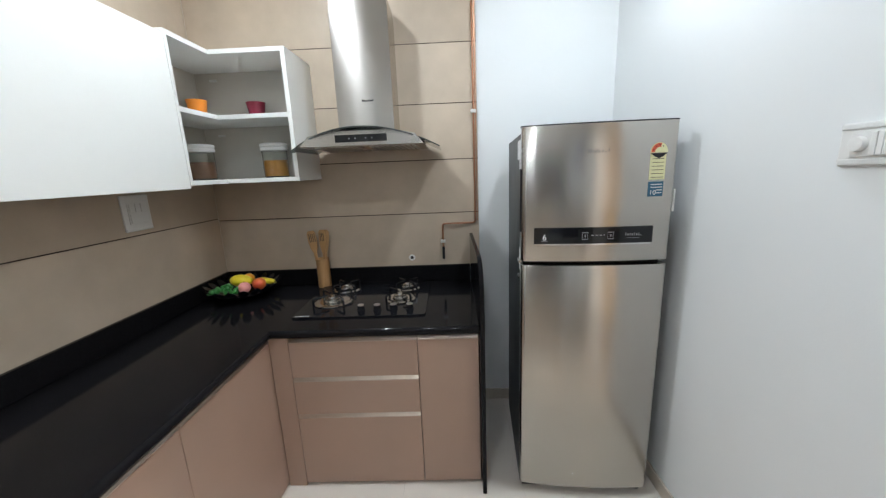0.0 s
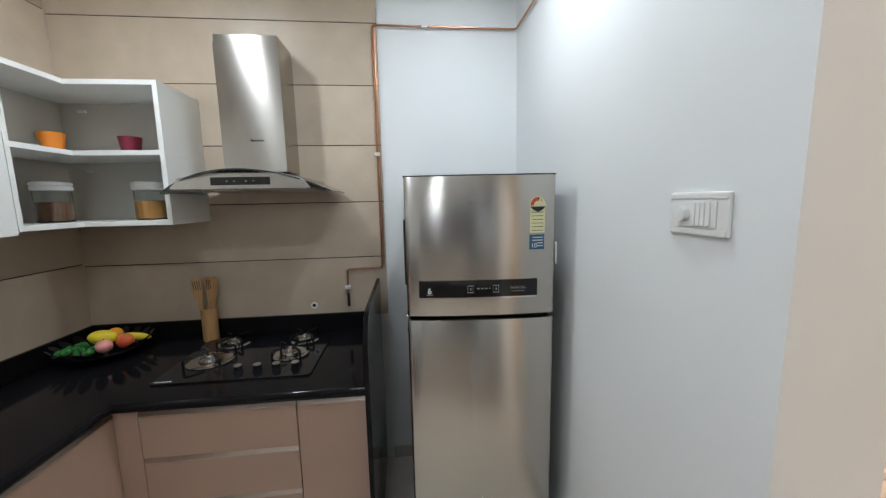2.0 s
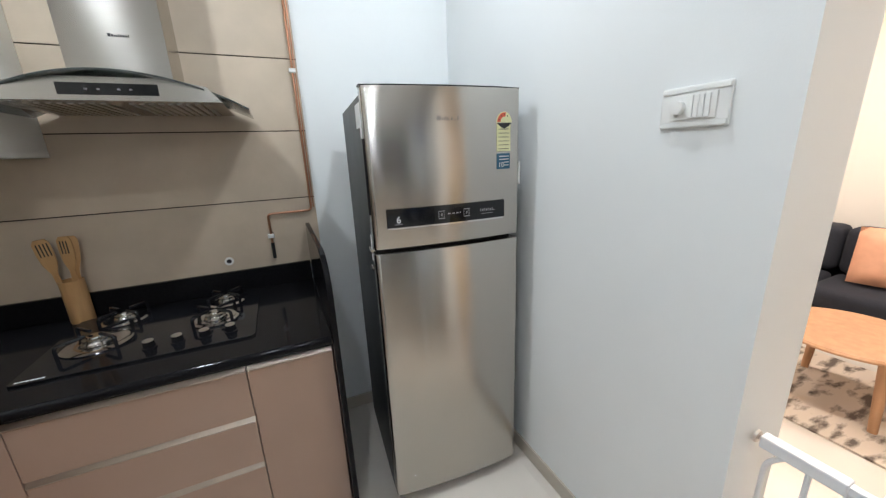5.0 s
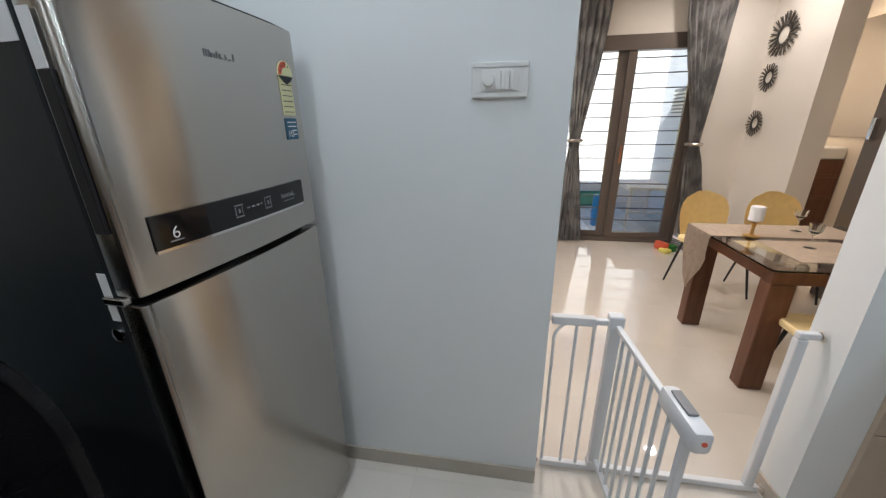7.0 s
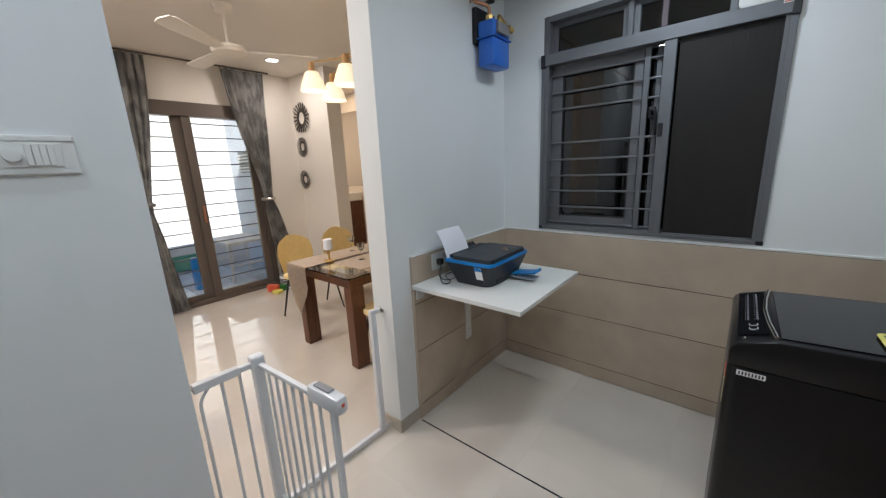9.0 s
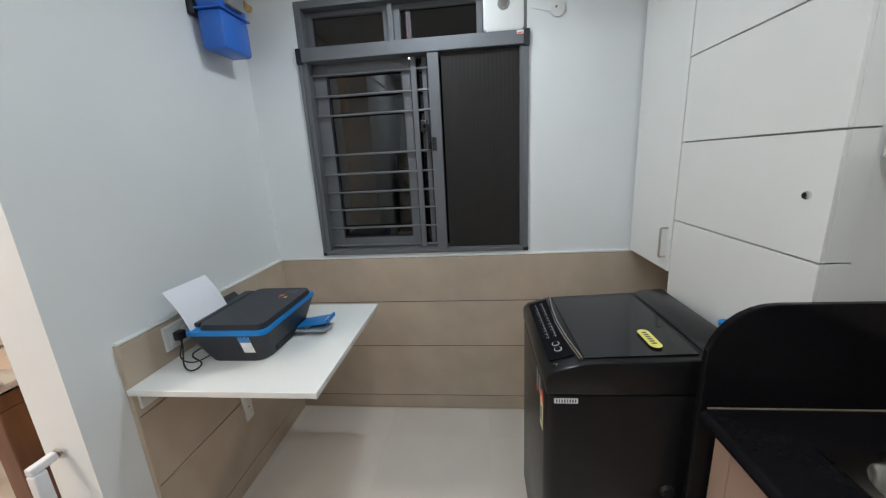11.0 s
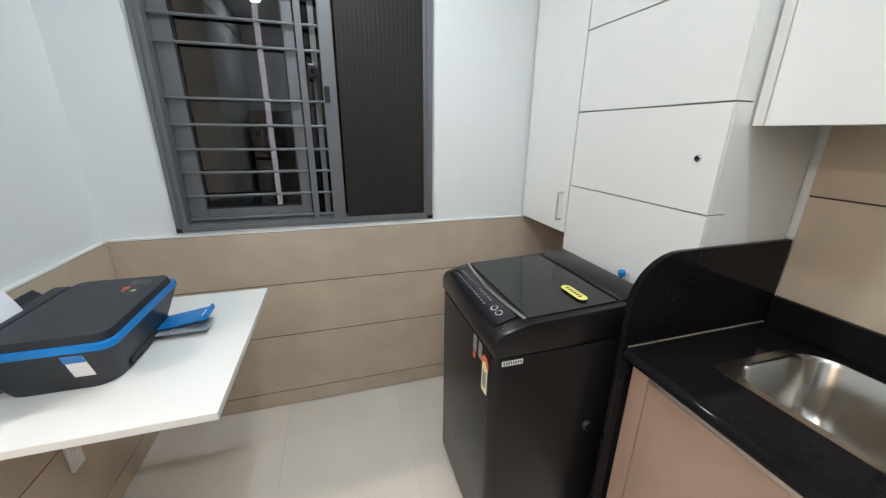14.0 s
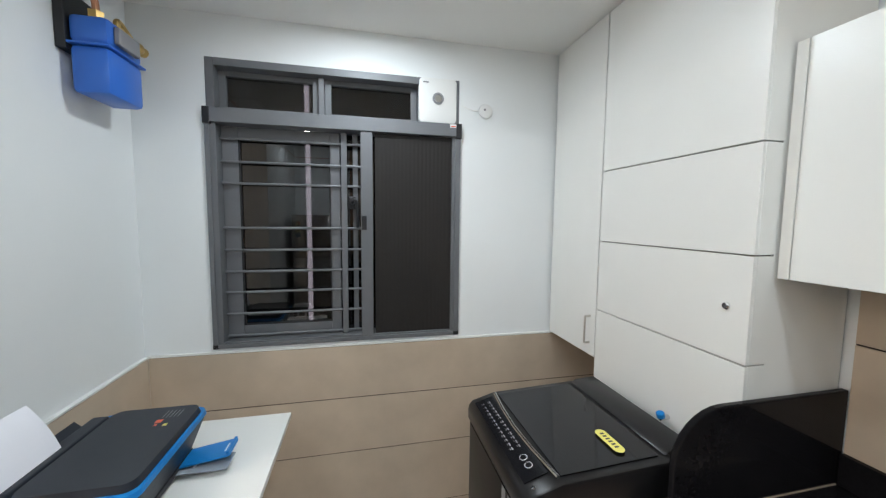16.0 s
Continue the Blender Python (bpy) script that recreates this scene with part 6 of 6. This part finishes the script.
part("frame", box(-0.22, 0.22, 0.0, 0.02, -0.17, 0.17), "greylabel", lv)
for k in range(6):
    part("slat", box(-0.20, 0.20, 0.021, 0.04, -0.15 + 0.05 * k, -0.125 + 0.05 * k), "white", lv)
bn = thing("garden_table", (5.45, 0.28, 0.0), "low pale wooden table with splayed legs on the balcony", "table")
part("tabletop", box(-0.38, 0.38, -0.28, 0.28, 0.56, 0.60, bevel=0.006), "palewood", bn)
for sx in (-1, 1):
    for sy in (-1, 1):
        part("leg", rod((sx * 0.30, sy * 0.22, 0.559), (sx * 0.36, sy * 0.26, 0.002), 0.024, 8, r2=0.018), "palewood", bn)
    part("cross_rail", rod((sx * 0.33, -0.23, 0.25), (sx * 0.33, 0.23, 0.25), 0.015, 8), "palewood", bn)
tagged(part("pouf", box(5.2, 5.32, 0.87, 0.96, 0.001, 0.46, bevel=0.03), "blue"), "small blue box seat on the balcony", "seat")

M["skyglow"] = material("bright_daylight", (0.9, 0.85, 0.85), 0.9, vary=0, emit=((1.0, 0.88, 0.84), 9.0))
structure("backdrop_duct", box(-2, 6, -13.1, -13.0, -9.2, 12), "skyglow", "plain bright daylight beyond the duct gap", "backdrop")
structure("ground_back", box(-60, 60, -60, -7.8, -9.4, -9.21), "deck", "paved ground behind the flats", "ground")
structure("ground", box(6.75, 600, -300, 300, -9.2, -9.0), "deck", "paved ground below the flats", "ground")


def far_house(x, y, w, h, mat, label, windows=True):
    ob = thing("apartment_building", (x, y, -9.0), label, "building")
    part("wall", box(0, 8, -w / 2, w / 2, 0, h), mat, ob)
    part("roof", box(-0.2, 8.2, -w / 2 - 0.2, w / 2 + 0.2, h, h + 0.3), "concrete", ob)
    for i in range(int(w // 3) if windows else 0):
        for j in range(int(h // 3)):
            yy, zz = -w / 2 + 1.5 + 3 * i, 1.2 + 3 * j
            part("window", box(-0.05, 0.0, yy - 0.6, yy + 0.6, zz, zz + 1.3), "graywin", ob)


M["houseyellow"] = material("pale_yellow_render", (0.80, 0.62, 0.28), 0.8, vary=0.04, scale=0.6)
M["housewhite"] = material("white_render", (0.82, 0.80, 0.76), 0.8, vary=0.04, scale=0.6)
far_house(24, 6.5, 12, 21, "houseyellow", "sunlit yellow apartment block opposite the balcony")
far_house(27, -9, 18, 24, "housewhite", "sunlit white apartment block opposite the balcony", False)

# ---- wall tiles, floor tiles, skirting ----
TILE_MESH = {}


def slab(parent, name, mat, x0, x1, y0, y1, z0, z1):
    key = (mat, round(x1 - x0, 4), round(y1 - y0, 4), round(z1 - z0, 4))
    if key not in TILE_MESH:
        me = mesh_of(box(-(x1 - x0) / 2, (x1 - x0) / 2, -(y1 - y0) / 2, (y1 - y0) / 2, -(z1 - z0) / 2, (z1 - z0) / 2, bevel=0.0006 if mat == "tile" else 0.0, seg=1), name)
        me.materials.append(M[mat])
        TILE_MESH[key] = me
    ob = new(name, TILE_MESH[key])
    ob.parent = parent
    ob.location = ((x0 + x1) / 2, (y0 + y1) / 2, (z0 + z1) / 2)
    return ob


def tiled(name, axis, flat, a0, a1, rows, width, start, label, outward):
    """Rows of tiles on a wall across `axis`; flat is the tiles' face; outward is +1 or -1 along the axis."""
    t = 0.008
    lo, hi = (flat - t, flat - 0.001) if outward > 0 else (flat + 0.001, flat + t)
    back = (flat - t, flat - 0.004) if outward > 0 else (flat + 0.004, flat + t)
    z0, z1 = rows[0], rows[-1]
    bb = box(*(back if axis == "x" else (a0, a1)), *(back if axis == "y" else (a0, a1)), z0, z1)
    wall = structure(name, bb, "groove", label, "wall")
    face = (flat - 0.0038, flat) if outward > 0 else (flat, flat + 0.0038)
    for k, (p, q) in enumerate(zip(rows, rows[1:])):
        u = start
        while u < a1:
            s, e = max(u, a0), min(u + width, a1)
            if e - s > 0.01:
                args = (face[0], face[1], s + 0.0003, e - 0.0003) if axis == "x" else (s + 0.0003, e - 0.0003, face[0], face[1])
                slab(wall, "tile", "tile", *args, p + 0.0025, q - 0.0025)
            u += width
    return wall


tiled("tiles_cook", "y", YC, XL, 0.258, [0.96, 1.312, 1.634, 1.952, 2.275, 2.60, KH - 0.001], 1.70, XL, "beige stone wall tiles with dark joints behind the hob", -1)
tiled("tiles_left", "x", XL, 1.063, YC, [0.96, 1.325, 1.655, 1.975, 2.30, 2.62, KH - 0.001], 2.70, 1.06, "beige stone wall tiles above the sink counter", 1)
tiled("tiles_bay", "y", YB, XL, XT, [0.001, 0.098, 0.452, 0.750, 1.030], 2.60, XL, "beige stone tiles below the kitchen window", 1)
tiled("tiles_stub", "x", XT, YB, 0.990, [0.001, 0.098, 0.452, 0.750, 1.030], 2.60, YB, "beige stone tiles on the wall stub below the paint", -1)
tiled("tiles_bay_left", "x", XL, YB, 0.374, [0.001, 0.098, 0.452, 0.750, 1.030], 2.60, YB, "beige stone tiles in the corner under the tall cabinet", 1)
structure("trim_bay", box(XL, XT, YB - 0.012, YB + 0.001, 1.0305, 1.040), "white", "thin white strip on top of the wall tiles", "trim")
structure("trim_stub", box(XT - 0.001, XR - 0.0005, YB + 0.002, 0.992, 1.0305, 1.038), "white", "thin white strip on top of the stub tiles", "trim")
structure("trim_stub_edge", box(XT - 0.001, XR - 0.0005, 0.9903, 0.996, 0.001, 1.030), "tile", "beige tile edge strip", "trim")
structure("skirting_right", box(XR - 0.010, XR - 0.0005, YO1 + 0.001, YC, 0.001, 0.075), "skirt", "beige tile skirting along the painted wall", "baseboard")
structure("skirting_stub", box(XR - 0.010, XR - 0.0005, 0.997, YO0 - 0.001, 0.001, 0.075), "skirt", "beige tile skirting round the wall stub", "baseboard")
structure("skirting_jamb", box(XR - 0.010, XD + 0.010, YO0 + 0.0005, YO0 + 0.010, 0.001, 0.075), "skirt", "beige tile skirting round the doorway jamb", "baseboard")
structure("skirting_fridge", box(0.26, XR - 0.011, YC - 0.003, YC + 0.0075, 0.001, 0.075), "skirt", "beige tile skirting behind the fridge", "baseboard")

floor_ob = bpy.data.objects["floor"]
T = 0.60
i = 0
x = XL - 0.02
xs = [XL, -0.80, -0.20, 0.40, 1.00]
while xs[-1] < XB + 0.1:
    xs.append(xs[-1] + T)
ys_ = [-2.2, -1.6, -1.0, -0.4, 0.2, 0.8, 1.4, 2.0, 2.6, 3.2, 3.8, 4.4, 5.0, 5.6, 6.2]
for a, c in zip(xs, xs[1:]):
    for p, q in zip(ys_, ys_[1:]):
        if a < 0.9 and (q <= -0.3 or p >= 3.7):
            continue
        c2 = min(c, XB + 0.1)
        if c2 - a > 0.05:
            slab(floor_ob, "tile", "floor", a + 0.0002, c2 - 0.0002, p + 0.0002, q - 0.0002, -0.0055, 0.0)
structure("drain_strip", box(-0.36, XT - 0.01, 0.997, 1.006, 0.0002, 0.0012), "black", "thin black strip set across the floor tiles", "trim")
dk = bpy.data.objects["balcony_floor"]
for i in range(7):
    for j in range(12):
        slab(dk, "tile", "deck", XB + 0.212 + 0.26 * i, XB + 0.212 + 0.26 * i + 0.252, -0.29 + 0.26 * j, -0.29 + 0.26 * j + 0.252, -0.0055, 0.0)
